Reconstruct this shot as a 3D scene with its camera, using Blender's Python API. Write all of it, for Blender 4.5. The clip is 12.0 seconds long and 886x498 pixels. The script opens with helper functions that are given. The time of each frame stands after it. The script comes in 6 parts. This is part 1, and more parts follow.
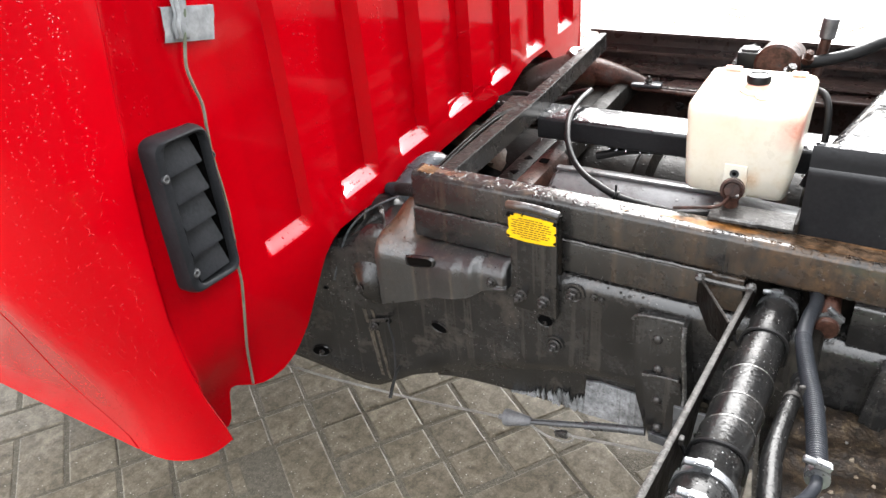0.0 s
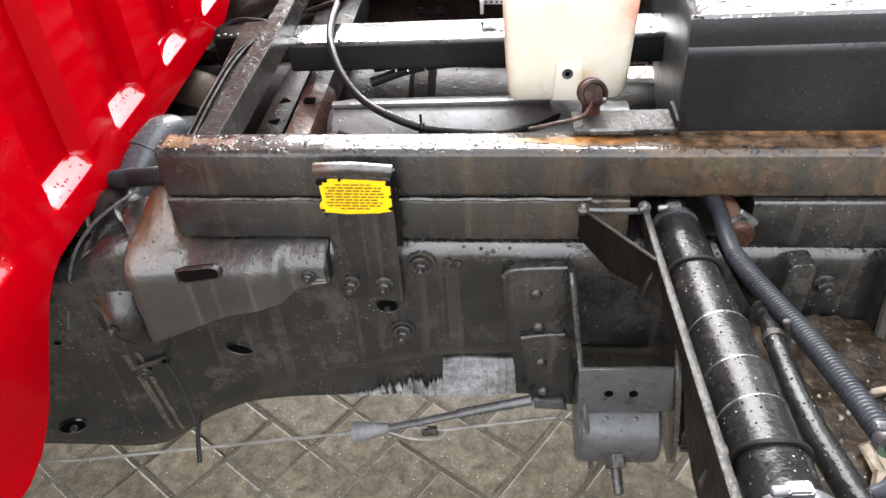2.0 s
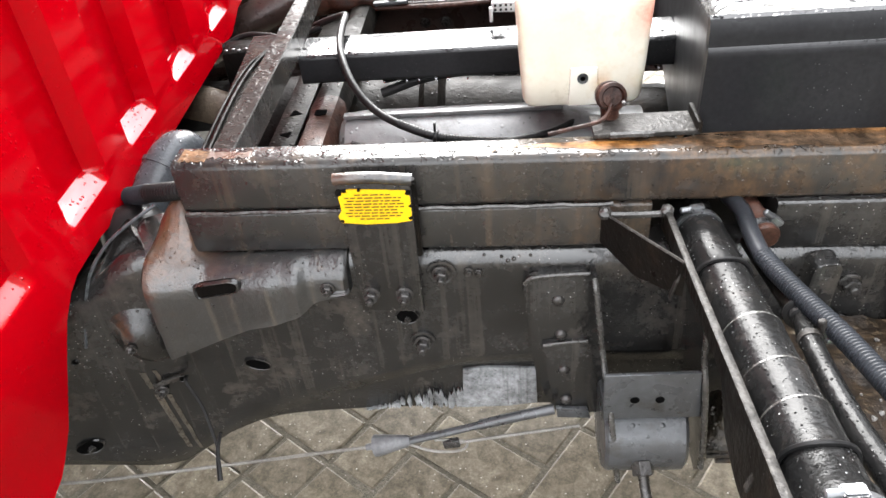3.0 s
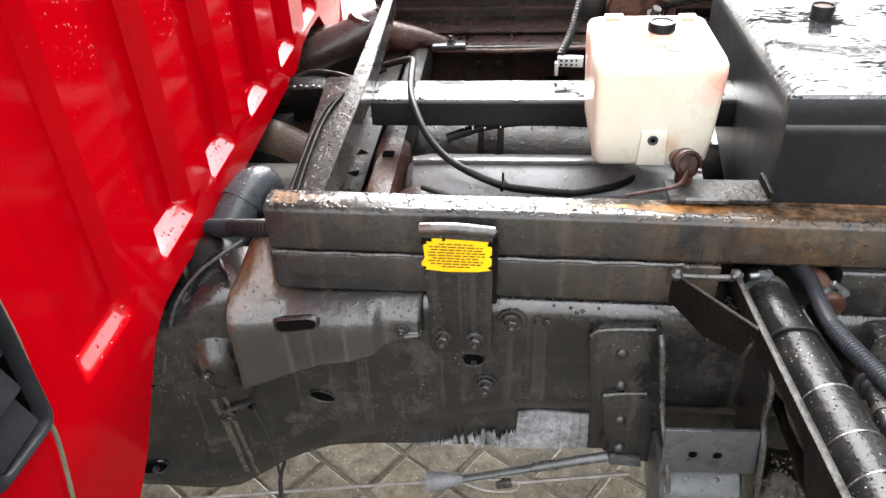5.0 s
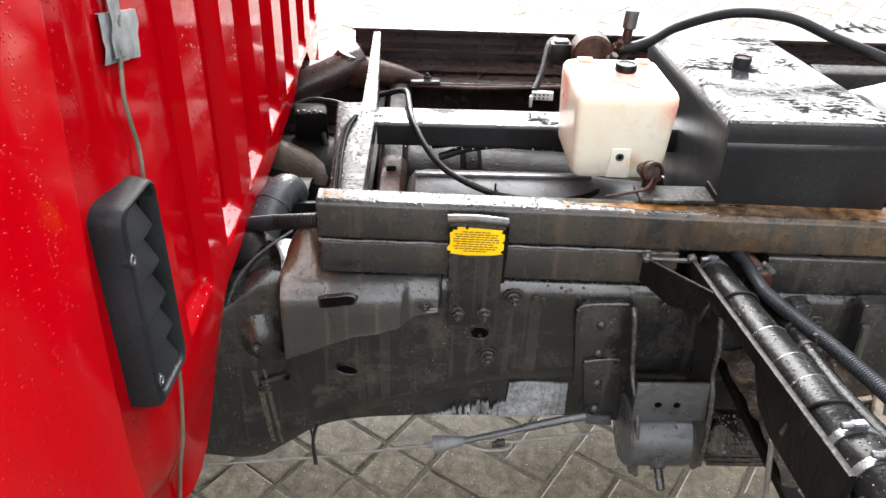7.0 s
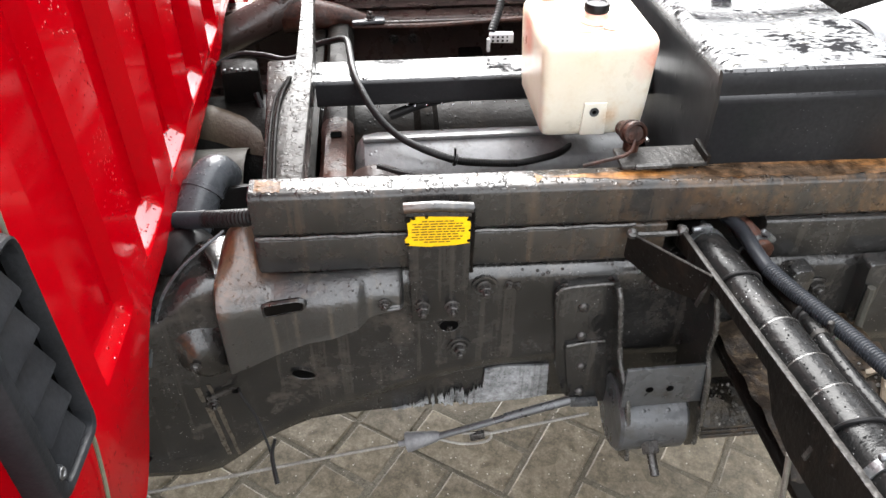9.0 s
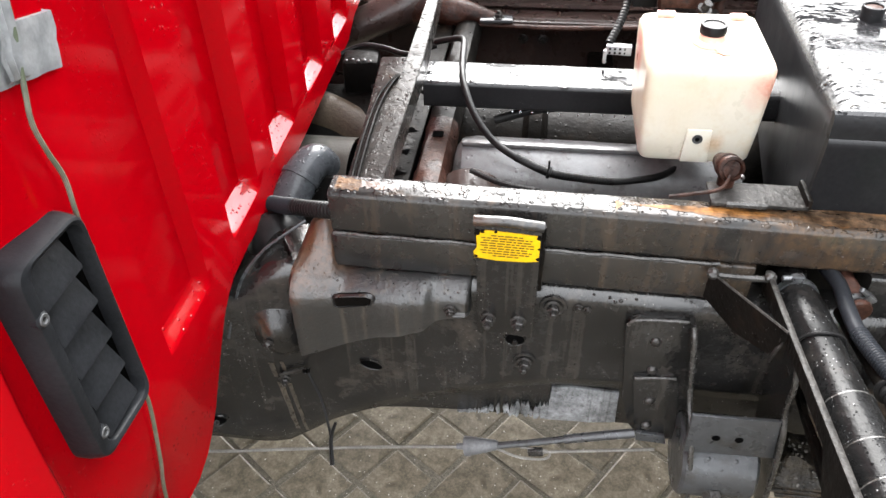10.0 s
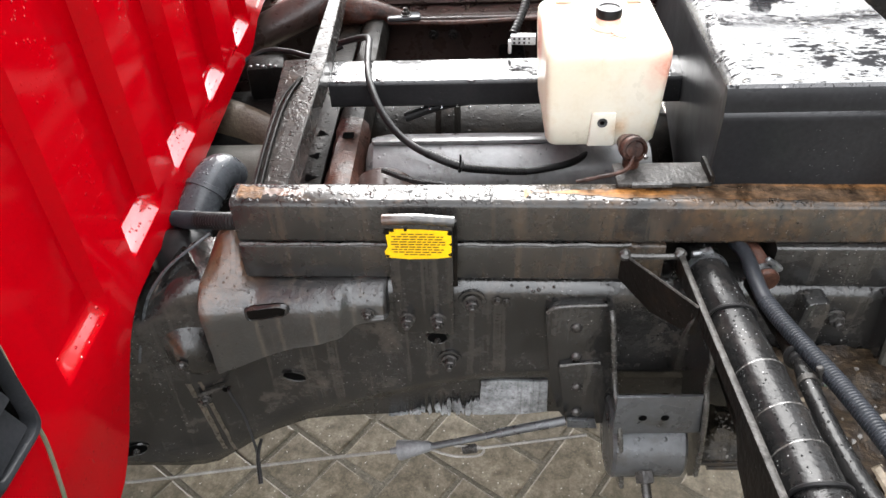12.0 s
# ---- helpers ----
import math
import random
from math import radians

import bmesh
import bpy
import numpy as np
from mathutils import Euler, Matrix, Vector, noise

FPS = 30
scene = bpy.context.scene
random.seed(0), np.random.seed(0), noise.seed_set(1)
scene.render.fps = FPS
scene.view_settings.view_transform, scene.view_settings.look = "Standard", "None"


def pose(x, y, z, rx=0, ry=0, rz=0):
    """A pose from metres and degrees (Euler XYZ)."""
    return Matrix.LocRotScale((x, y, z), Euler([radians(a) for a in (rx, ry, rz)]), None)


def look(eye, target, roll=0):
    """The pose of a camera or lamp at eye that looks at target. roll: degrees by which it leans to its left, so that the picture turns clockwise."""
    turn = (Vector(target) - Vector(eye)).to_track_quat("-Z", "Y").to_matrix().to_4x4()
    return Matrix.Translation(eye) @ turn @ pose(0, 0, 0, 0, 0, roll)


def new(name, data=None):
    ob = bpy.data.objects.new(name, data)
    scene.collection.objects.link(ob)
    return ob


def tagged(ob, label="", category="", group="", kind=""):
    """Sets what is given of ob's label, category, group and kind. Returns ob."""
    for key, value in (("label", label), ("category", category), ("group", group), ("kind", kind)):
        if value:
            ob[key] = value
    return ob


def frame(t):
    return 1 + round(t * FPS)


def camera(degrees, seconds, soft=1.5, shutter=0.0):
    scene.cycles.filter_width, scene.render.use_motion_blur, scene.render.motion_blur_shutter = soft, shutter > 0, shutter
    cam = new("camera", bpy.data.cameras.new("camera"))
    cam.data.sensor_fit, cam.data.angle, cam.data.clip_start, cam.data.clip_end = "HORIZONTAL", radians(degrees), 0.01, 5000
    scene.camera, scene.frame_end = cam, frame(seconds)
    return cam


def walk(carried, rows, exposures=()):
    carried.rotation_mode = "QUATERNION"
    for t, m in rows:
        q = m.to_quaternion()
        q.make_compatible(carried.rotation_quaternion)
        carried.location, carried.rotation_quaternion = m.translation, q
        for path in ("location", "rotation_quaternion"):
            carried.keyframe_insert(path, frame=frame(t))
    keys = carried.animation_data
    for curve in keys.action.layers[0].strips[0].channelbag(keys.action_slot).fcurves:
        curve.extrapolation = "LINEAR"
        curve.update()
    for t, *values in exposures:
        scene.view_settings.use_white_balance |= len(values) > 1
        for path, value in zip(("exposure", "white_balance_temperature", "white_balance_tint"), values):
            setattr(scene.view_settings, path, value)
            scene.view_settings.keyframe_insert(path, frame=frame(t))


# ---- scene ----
cam = camera(61.7, 12.0)
PATH = [
    (0, (0.35, -0.781, 1.118), (-0.572, 0.655, 0.076), -5.5),
    (0.5, (0.299, -0.748, 1.119), (-0.653, 0.659, 0.065), -5.7),
    (1, (0.175, -0.661, 1.096), (-0.45, 0.877, -0.021), -3.8),
    (1.5, (0.127, -0.611, 1.054), (-0.213, 0.948, -0.152), -6.2),
    (2, (0.14, -0.594, 1.022), (-0.023, 0.963, -0.223), -4.2),
    (2.5, (0.128, -0.589, 1.015), (0.0, 0.986, -0.211), -5.4),
    (2.7, (0.126, -0.589, 1.013), (-0.031, 0.989, -0.205), -6.0),
    (4.3, (0.068, -0.61, 1.044), (-0.114, 0.961, -0.18), -3.9),
    (4.5, (0.063, -0.608, 1.045), (-0.14, 0.966, -0.173), -3.9),
    (5, (0.051, -0.606, 1.06), (-0.126, 1.007, -0.109), -2.6),
    (5.5, (0.044, -0.611, 1.068), (-0.134, 1.007, -0.094), -1.6),
    (6, (0.034, -0.609, 1.066), (-0.166, 0.996, -0.111), -1.7),
    (6.5, (0.004, -0.668, 1.087), (-0.039, 0.977, -0.05), 2.2),
    (7, (-0.067, -0.789, 1.104), (-0.008, 0.899, 0.033), 2.3),
    (7.2, (-0.087, -0.822, 1.118), (0.032, 0.806, -0.036), 1.6),
    (8.8, (-0.065, -0.643, 1.104), (0.086, 0.92, -0.134), 0.1),
    (9, (-0.055, -0.64, 1.105), (0.096, 0.91, -0.15), 0.3),
    (9.5, (-0.002, -0.632, 1.118), (-0.119, 0.918, -0.141), -3.7),
    (10, (0.022, -0.623, 1.127), (-0.205, 0.896, -0.155), -1.5),
    (10.5, (0.038, -0.612, 1.121), (-0.059, 0.918, -0.164), 0.1),
    (11, (0.043, -0.613, 1.116), (-0.019, 0.888, -0.204), -0.4),
    (11.5, (0.048, -0.614, 1.121), (0.028, 0.895, -0.191), 0.3),
    (12, (0.055, -0.61, 1.114), (-0.022, 0.923, -0.168), -2.4),
]
walk(cam, [(t, look(eye, target, roll)) for t, eye, target, roll in PATH],
     [(0, 2.92), (0.5, 2.94), (1.0, 2.88), (1.5, 2.95), (2.5, 3.15), (4.5, 3.1), (5, 2.95), (5.5, 2.7), (7, 2.65), (9, 2.85), (12, 2.85)])

# ---- light ----
SUN_EL, SUN_ROT = radians(38), radians(353)
world = bpy.data.worlds.new("overcast_sky")
scene.world = world
world.use_nodes = True
wn = world.node_tree.nodes
wl = world.node_tree.links
sky = wn.new("ShaderNodeTexSky")
sky.sky_type, sky.sun_disc, sky.sun_elevation, sky.sun_rotation = "NISHITA", False, SUN_EL, SUN_ROT
sky.dust_density, sky.air_density = 4.0, 1.0
cloud = wn.new("ShaderNodeHueSaturation")
cloud.inputs["Saturation"].default_value = 0.2
wl.new(sky.outputs["Color"], cloud.inputs["Color"])
# an overcast sky, more than twice as bright overhead as at the horizon
up_way = wn.new("ShaderNodeTexCoord")
up_sep = wn.new("ShaderNodeSeparateXYZ")
wl.new(up_way.outputs["Generated"], up_sep.inputs["Vector"])
up_ramp = wn.new("ShaderNodeMapRange")
up_ramp.inputs["To Min"].default_value, up_ramp.inputs["To Max"].default_value = 0.42, 1.0
wl.new(up_sep.outputs["Z"], up_ramp.inputs["Value"])
grey = wn.new("ShaderNodeMix")
grey.data_type = "RGBA"
grey.inputs["A"].default_value, grey.inputs["B"].default_value = (0.0, 0.0, 0.0, 1.0), (8.2, 8.4, 8.7, 1.0)
wl.new(up_ramp.outputs["Result"], grey.inputs["Factor"])
veil = wn.new("ShaderNodeMix")
veil.data_type = "RGBA"
veil.inputs["Factor"].default_value = 0.7
wl.new(cloud.outputs["Color"], veil.inputs["A"])
wl.new(grey.outputs["Result"], veil.inputs["B"])
wl.new(veil.outputs["Result"], wn["Background"].inputs["Color"])
wn["Background"].inputs["Strength"].default_value = 0.15
sun = new("sun", bpy.data.lights.new("sun", "SUN"))
sun.data.energy, sun.data.angle, sun.data.color = 2.2, radians(45), (1.0, 0.99, 0.98)
SUN_WAY = Vector((math.sin(SUN_ROT) * math.cos(SUN_EL), math.cos(SUN_ROT) * math.cos(SUN_EL), math.sin(SUN_EL)))
sun.matrix_world = look(SUN_WAY * 20, (0, 0, 0))


# ---- materials ----
def mat(name, cols, rough=(0.3, 0.5), metal=0.0, big=6.0, fine=90.0, bump=0.15, drops=0.0, streak=0.0, streak_col=None,
        specks=None, island=0.0, coat=0.0, drop_scale=130.0, film=0.0, along=None, stains=(), sss=0.0, spec=0.5, dry=0.0, runs=52.0, rust=None, side_spec=None, grit=0.5, speck_mask=(0.52, 0.62), speck_scale=190.0, side_drops=None, blotch=None, patchy=0.0, patch_at=1.195):
    """Colours mixed at two scales, with grain, run-off streaks, specks and standing rain drops."""
    m = bpy.data.materials.new(name)
    m.use_nodes = True
    n, l = m.node_tree.nodes, m.node_tree.links
    bs = n["Principled BSDF"]
    tc = n.new("ShaderNodeTexCoord")

    def noise_node(scale, detail=5.0, stretch=None, rough_n=0.6):
        t = n.new("ShaderNodeTexNoise")
        t.inputs["Scale"].default_value, t.inputs["Detail"].default_value, t.inputs["Roughness"].default_value = scale, detail, rough_n
        if stretch:
            mp = n.new("ShaderNodeMapping")
            mp.inputs["Scale"].default_value = stretch
            l.new(tc.outputs["Object"], mp.inputs["Vector"])
            l.new(mp.outputs["Vector"], t.inputs["Vector"])
        else:
            l.new(tc.outputs["Object"], t.inputs["Vector"])
        return t

    def ramp(src, a, b):
        r = n.new("ShaderNodeMapRange")
        r.inputs["From Min"].default_value, r.inputs["From Max"].default_value = a, b
        l.new(src, r.inputs["Value"])
        return r.outputs["Result"]

    def mix(fac, a, b, mode="MIX"):
        x = n.new("ShaderNodeMix")
        x.data_type, x.blend_type = "RGBA", mode
        for sock, v in ((x.inputs["Factor"], fac), (x.inputs["A"], a), (x.inputs["B"], b)):
            if isinstance(v, (tuple, float, int)):
                sock.default_value = (*v, 1.0) if isinstance(v, tuple) else v
            else:
                l.new(v, sock)
        return x.outputs["Result"]

    nb, nf = noise_node(big, 5.0, along), noise_node(fine, 3.0)
    col = mix(ramp(nb.outputs["Fac"], 0.38, 0.62), cols[0], cols[1])
    if len(cols) > 2:
        nc = noise_node(big * 2.7, 6.0, along, 0.7)
        col = mix(ramp(nc.outputs["Fac"], 0.54, 0.68), col, cols[2])
    col = mix(grit, col, mix(ramp(nf.outputs["Fac"], 0.3, 0.7), (0.30, 0.30, 0.30), (0.70, 0.70, 0.70)), "SOFT_LIGHT")
    if grit > 0.5 or blotch:
        grime = noise_node(38.0, 6.0, None, 0.75)
        col = mix(blotch or grit, col, mix(ramp(grime.outputs["Fac"], 0.40, 0.62), (0.06, 0.06, 0.06), (0.90, 0.90, 0.90)), "OVERLAY")
    if streak:
        ns = noise_node(1.0, 3.0, (runs, runs, 2.2))
        f = n.new("ShaderNodeMath")
        f.operation = "MULTIPLY"
        l.new(ramp(ns.outputs["Fac"], 0.55, 0.70), f.inputs[0])
        f.inputs[1].default_value = streak
        col = mix(f.outputs[0], col, streak_col or cols[-1])
    for centre, reach, ca, cb in stains:
        dist = n.new("ShaderNodeVectorMath")
        dist.operation = "DISTANCE"
        l.new(tc.outputs["Object"], dist.inputs[0])
        dist.inputs[1].default_value = centre
        wob = n.new("ShaderNodeMath")
        wob.operation, wob.inputs[1].default_value = "MULTIPLY_ADD", reach * 1.4
        l.new(noise_node(26.0, 6.0).outputs["Fac"], wob.inputs[0])
        l.new(dist.outputs["Value"], wob.inputs[2])
        col = mix(ramp(wob.outputs[0], reach * 2.0, reach * 1.1), col, mix(ramp(nf.outputs["Fac"], 0.35, 0.65), ca, cb))
    if rust:
        x0, x1, ca, cb = rust
        sep_x = n.new("ShaderNodeSeparateXYZ")
        l.new(tc.outputs["Object"], sep_x.inputs["Vector"])
        share = ramp(sep_x.outputs["X"], x0, x1)
        rn = n.new("ShaderNodeMath")
        rn.operation = "MULTIPLY"
        l.new(share, rn.inputs[0])
        l.new(ramp(noise_node(1.0, 6.0, (26.0, 26.0, 12.0), 0.7).outputs["Fac"], 0.40, 0.62), rn.inputs[1])
        col = mix(rn.outputs[0], col, mix(ramp(nf.outputs["Fac"], 0.35, 0.65), ca, cb))
    # pale dots: painted drop glints on steel and pavers, grit in sand and mud
    if specks:
        sv = n.new("ShaderNodeTexVoronoi")
        sv.inputs["Scale"].default_value = speck_scale
        l.new(tc.outputs["Object"], sv.inputs["Vector"])
        s1 = ramp(sv.outputs["Distance"], 0.12, 0.07)
        s2 = ramp(noise_node(14.0).outputs["Fac"], *speck_mask)
        f = n.new("ShaderNodeMath")
        f.operation = "MULTIPLY"
        l.new(s1, f.inputs[0])
        l.new(s2, f.inputs[1])
        col = mix(f.outputs[0], col, specks)
    if island:
        oi = n.new("ShaderNodeObjectInfo")
        gi = n.new("ShaderNodeNewGeometry")
        ad = n.new("ShaderNodeMath")
        ad.operation = "ADD"
        l.new(oi.outputs["Random"], ad.inputs[0])
        l.new(gi.outputs["Random Per Island"], ad.inputs[1])
        fr = n.new("ShaderNodeMath")
        fr.operation = "FRACT"
        l.new(ad.outputs[0], fr.inputs[0])
        hv = n.new("ShaderNodeHueSaturation")
        rr = n.new("ShaderNodeMapRange")
        rr.inputs["To Min"].default_value, rr.inputs["To Max"].default_value = 1.0 - island, 1.0 + island
        l.new(fr.outputs[0], rr.inputs["Value"])
        l.new(rr.outputs["Result"], hv.inputs["Value"])
        l.new(col, hv.inputs["Color"])
        col = hv.outputs["Color"]
    l.new(col, bs.inputs["Base Color"])
    rg = n.new("ShaderNodeMapRange")
    rg.inputs["From Min"].default_value, rg.inputs["From Max"].default_value = 0.3, 0.7
    rg.inputs["To Min"].default_value, rg.inputs["To Max"].default_value = rough
    l.new(noise_node(big * 3.3, 6.0).outputs["Fac"], rg.inputs["Value"])
    bs.inputs["Specular IOR Level"].default_value = spec
    bs.inputs["Metallic"].default_value = metal
    if sss:
        bs.inputs["Subsurface Weight"].default_value, bs.inputs["Subsurface Scale"].default_value = sss, 0.03
        bs.inputs["Subsurface Radius"].default_value = (1.0, 0.9, 0.75)
    gn = n.new("ShaderNodeNewGeometry")
    sx = n.new("ShaderNodeSeparateXYZ")
    l.new(gn.outputs["Normal"], sx.inputs["Vector"])

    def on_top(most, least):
        """Water stands on level faces and runs off steep ones; gloss is split by the same tilt."""
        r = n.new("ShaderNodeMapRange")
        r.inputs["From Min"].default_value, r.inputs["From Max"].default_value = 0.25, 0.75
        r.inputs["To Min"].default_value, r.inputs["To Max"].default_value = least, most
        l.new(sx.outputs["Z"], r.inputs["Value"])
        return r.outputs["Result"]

    rough_sum = n.new("ShaderNodeMath")
    rough_sum.operation, rough_sum.use_clamp = "ADD", True
    l.new(rg.outputs["Result"], rough_sum.inputs[0])
    l.new(on_top(0.0, dry), rough_sum.inputs[1])
    l.new(rough_sum.outputs[0], bs.inputs["Roughness"])
    # separate gloss for steep faces, standing in for unmodelled surroundings they would mirror
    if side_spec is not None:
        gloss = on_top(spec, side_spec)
        # noise patches lose gloss, painting dark reflections into the bright water film
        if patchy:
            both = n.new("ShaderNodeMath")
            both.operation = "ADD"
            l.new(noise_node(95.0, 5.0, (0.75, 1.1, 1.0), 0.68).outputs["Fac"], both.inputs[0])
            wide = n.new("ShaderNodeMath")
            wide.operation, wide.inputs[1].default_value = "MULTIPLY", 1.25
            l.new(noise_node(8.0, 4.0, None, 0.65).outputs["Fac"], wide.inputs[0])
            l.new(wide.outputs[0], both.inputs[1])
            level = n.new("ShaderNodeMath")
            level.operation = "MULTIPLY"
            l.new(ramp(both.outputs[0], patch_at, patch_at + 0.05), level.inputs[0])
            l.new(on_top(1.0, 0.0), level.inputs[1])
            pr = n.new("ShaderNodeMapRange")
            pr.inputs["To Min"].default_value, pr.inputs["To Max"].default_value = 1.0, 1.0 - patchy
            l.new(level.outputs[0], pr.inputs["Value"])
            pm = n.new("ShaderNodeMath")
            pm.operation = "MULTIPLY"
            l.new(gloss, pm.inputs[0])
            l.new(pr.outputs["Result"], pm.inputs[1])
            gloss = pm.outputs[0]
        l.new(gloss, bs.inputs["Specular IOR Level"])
    bs.inputs["Coat Weight"].default_value = coat
    bs.inputs["Coat Roughness"].default_value = 0.06
    bp = n.new("ShaderNodeBump")
    bp.inputs["Strength"].default_value, bp.inputs["Distance"].default_value = bump, 0.004
    l.new(nf.outputs["Fac"], bp.inputs["Height"])
    out = bp
    if drops:
        v = n.new("ShaderNodeTexVoronoi")
        v.inputs["Scale"].default_value = drop_scale
        l.new(tc.outputs["Object"], v.inputs["Vector"])
        sep = n.new("ShaderNodeSeparateColor")
        l.new(v.outputs["Color"], sep.inputs["Color"])
        size = n.new("ShaderNodeMath")
        size.operation, size.inputs[1].default_value, size.inputs[2].default_value = "MULTIPLY_ADD", 0.75, -0.33
        l.new(sep.outputs[0], size.inputs[0])
        dome = n.new("ShaderNodeMath")
        dome.operation = "SUBTRACT"
        l.new(size.outputs[0], dome.inputs[0])
        l.new(v.outputs["Distance"], dome.inputs[1])
        up = n.new("ShaderNodeMath")
        up.operation, up.use_clamp, up.inputs[1].default_value = "MULTIPLY", True, 4.0
        l.new(dome.outputs[0], up.inputs[0])
        b2 = n.new("ShaderNodeBump")
        b2.inputs["Distance"].default_value = 0.0022
        l.new(on_top(drops, drops * 0.3 if side_drops is None else side_drops), b2.inputs["Strength"])
        l.new(up.outputs[0], b2.inputs["Height"])
        l.new(bp.outputs["Normal"], b2.inputs["Normal"])
        out = b2
    if film:
        fl = noise_node(55.0, 3.0, None, 0.6)
        b3 = n.new("ShaderNodeBump")
        b3.inputs["Distance"].default_value = 0.0015
        l.new(on_top(film, 0.0), b3.inputs["Strength"])
        l.new(ramp(fl.outputs["Fac"], 0.50, 0.56), b3.inputs["Height"])
        l.new(out.outputs["Normal"], b3.inputs["Normal"])
        out = b3
    l.new(out.outputs["Normal"], bs.inputs["Normal"])
    if coat:
        l.new(out.outputs["Normal"], bs.inputs["Coat Normal"])
    return m


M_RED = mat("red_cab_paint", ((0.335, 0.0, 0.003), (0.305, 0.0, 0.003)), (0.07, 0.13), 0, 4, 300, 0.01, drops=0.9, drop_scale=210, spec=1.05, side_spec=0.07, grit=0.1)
# beaded copy of the cab paint, brightened to paint in near-side light
M_BEADED_LIT = mat("beaded_red_paint_lit", ((0.43, 0.0, 0.004), (0.395, 0.0, 0.004)), (0.08, 0.16), 0, 4, 300, 0.01, drops=1.0, drop_scale=330, spec=0.8, side_spec=0.20, side_drops=0.6, grit=0.1)
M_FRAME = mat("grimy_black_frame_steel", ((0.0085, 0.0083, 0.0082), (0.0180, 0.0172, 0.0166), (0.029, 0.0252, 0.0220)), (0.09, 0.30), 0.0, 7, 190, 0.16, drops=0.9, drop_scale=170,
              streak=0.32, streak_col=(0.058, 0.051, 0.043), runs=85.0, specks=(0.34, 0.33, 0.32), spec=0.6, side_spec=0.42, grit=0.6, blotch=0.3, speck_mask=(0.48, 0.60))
M_MOUNT = mat("pressed_steel_with_rust", ((0.012, 0.0122, 0.0125), (0.021, 0.0205, 0.020), (0.010, 0.0092, 0.0088)), (0.25, 0.42), 0.0, 12, 160, 0.22, drops=0.5, drop_scale=260,
              streak=0.5, streak_col=(0.075, 0.062, 0.046), spec=0.62, side_spec=0.85, runs=95.0, grit=0.35,
              stains=(((-0.068, 0.005, 0.150), 0.056, (0.095, 0.047, 0.024), (0.050, 0.028, 0.017)), ((-0.104, -0.01, 0.104), 0.046, (0.080, 0.038, 0.018), (0.026, 0.015, 0.011))))
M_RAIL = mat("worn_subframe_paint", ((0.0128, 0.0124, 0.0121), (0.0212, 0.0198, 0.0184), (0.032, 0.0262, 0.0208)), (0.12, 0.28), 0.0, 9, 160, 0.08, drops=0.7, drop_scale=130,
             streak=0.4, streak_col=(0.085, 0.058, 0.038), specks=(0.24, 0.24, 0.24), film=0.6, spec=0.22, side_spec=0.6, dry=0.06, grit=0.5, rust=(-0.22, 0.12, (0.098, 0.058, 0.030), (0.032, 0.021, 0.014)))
M_RUSTY = mat("rusty_wet_steel", ((0.045, 0.026, 0.018), (0.070, 0.036, 0.022), (0.026, 0.019, 0.016)), (0.2, 0.5), 0.0, 14, 160, 0.3, drops=0.6, spec=0.4)
M_ORANGE = mat("orange_surface_rust", ((0.16, 0.074, 0.024), (0.062, 0.040, 0.025), (0.23, 0.098, 0.024)), (0.3, 0.55), 0.0, 18, 180, 0.3, drops=0.5, along=(0.14, 2.0, 1.0), spec=0.14, grit=0.8)
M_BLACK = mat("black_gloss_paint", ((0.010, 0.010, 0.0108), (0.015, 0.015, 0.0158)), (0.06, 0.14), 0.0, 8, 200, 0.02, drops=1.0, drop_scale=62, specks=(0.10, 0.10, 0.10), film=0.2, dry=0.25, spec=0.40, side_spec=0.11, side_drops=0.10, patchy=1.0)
# same paint as M_BLACK; fewer gloss-cut patches, so the beam's top shows brighter
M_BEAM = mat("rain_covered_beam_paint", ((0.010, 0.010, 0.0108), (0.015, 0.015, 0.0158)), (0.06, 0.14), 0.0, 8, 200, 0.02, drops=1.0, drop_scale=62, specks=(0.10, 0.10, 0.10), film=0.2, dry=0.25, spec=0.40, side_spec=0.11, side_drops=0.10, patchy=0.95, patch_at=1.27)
# near-black and dull: shade between the rails is put into this colour
M_DARK = mat("dark_steel_and_shade", ((0.0036, 0.0033, 0.003), (0.0075, 0.0065, 0.0056), (0.014, 0.0105, 0.008)), (0.25, 0.55), 0.0, 10, 120, 0.25, drops=0.4, specks=(0.10, 0.10, 0.10), spec=0.03, grit=0.5, speck_mask=(0.46, 0.58))
M_GREYST = mat("grey_primed_steel", ((0.050, 0.0525, 0.056), (0.036, 0.0365, 0.038), (0.024, 0.0215, 0.019)), (0.2, 0.4), 0.2, 9, 120, 0.1, drops=0.6, specks=(0.5, 0.5, 0.5))
M_ALLOY = mat("dull_cast_alloy", ((0.165, 0.166, 0.168), (0.125, 0.125, 0.125), (0.080, 0.076, 0.070)), (0.24, 0.42), 0.2, 9, 120, 0.12, drops=0.4, grit=0.3)
M_BROWN = mat("brown_red_oxide_steel", ((0.027, 0.0175, 0.015), (0.042, 0.027, 0.023), (0.017, 0.012, 0.011)), (0.18, 0.42), 0.0, 8, 120, 0.15, drops=0.4, spec=0.4)
PINK = ((0.54, 0.22, 0.16), (0.57, 0.33, 0.25))
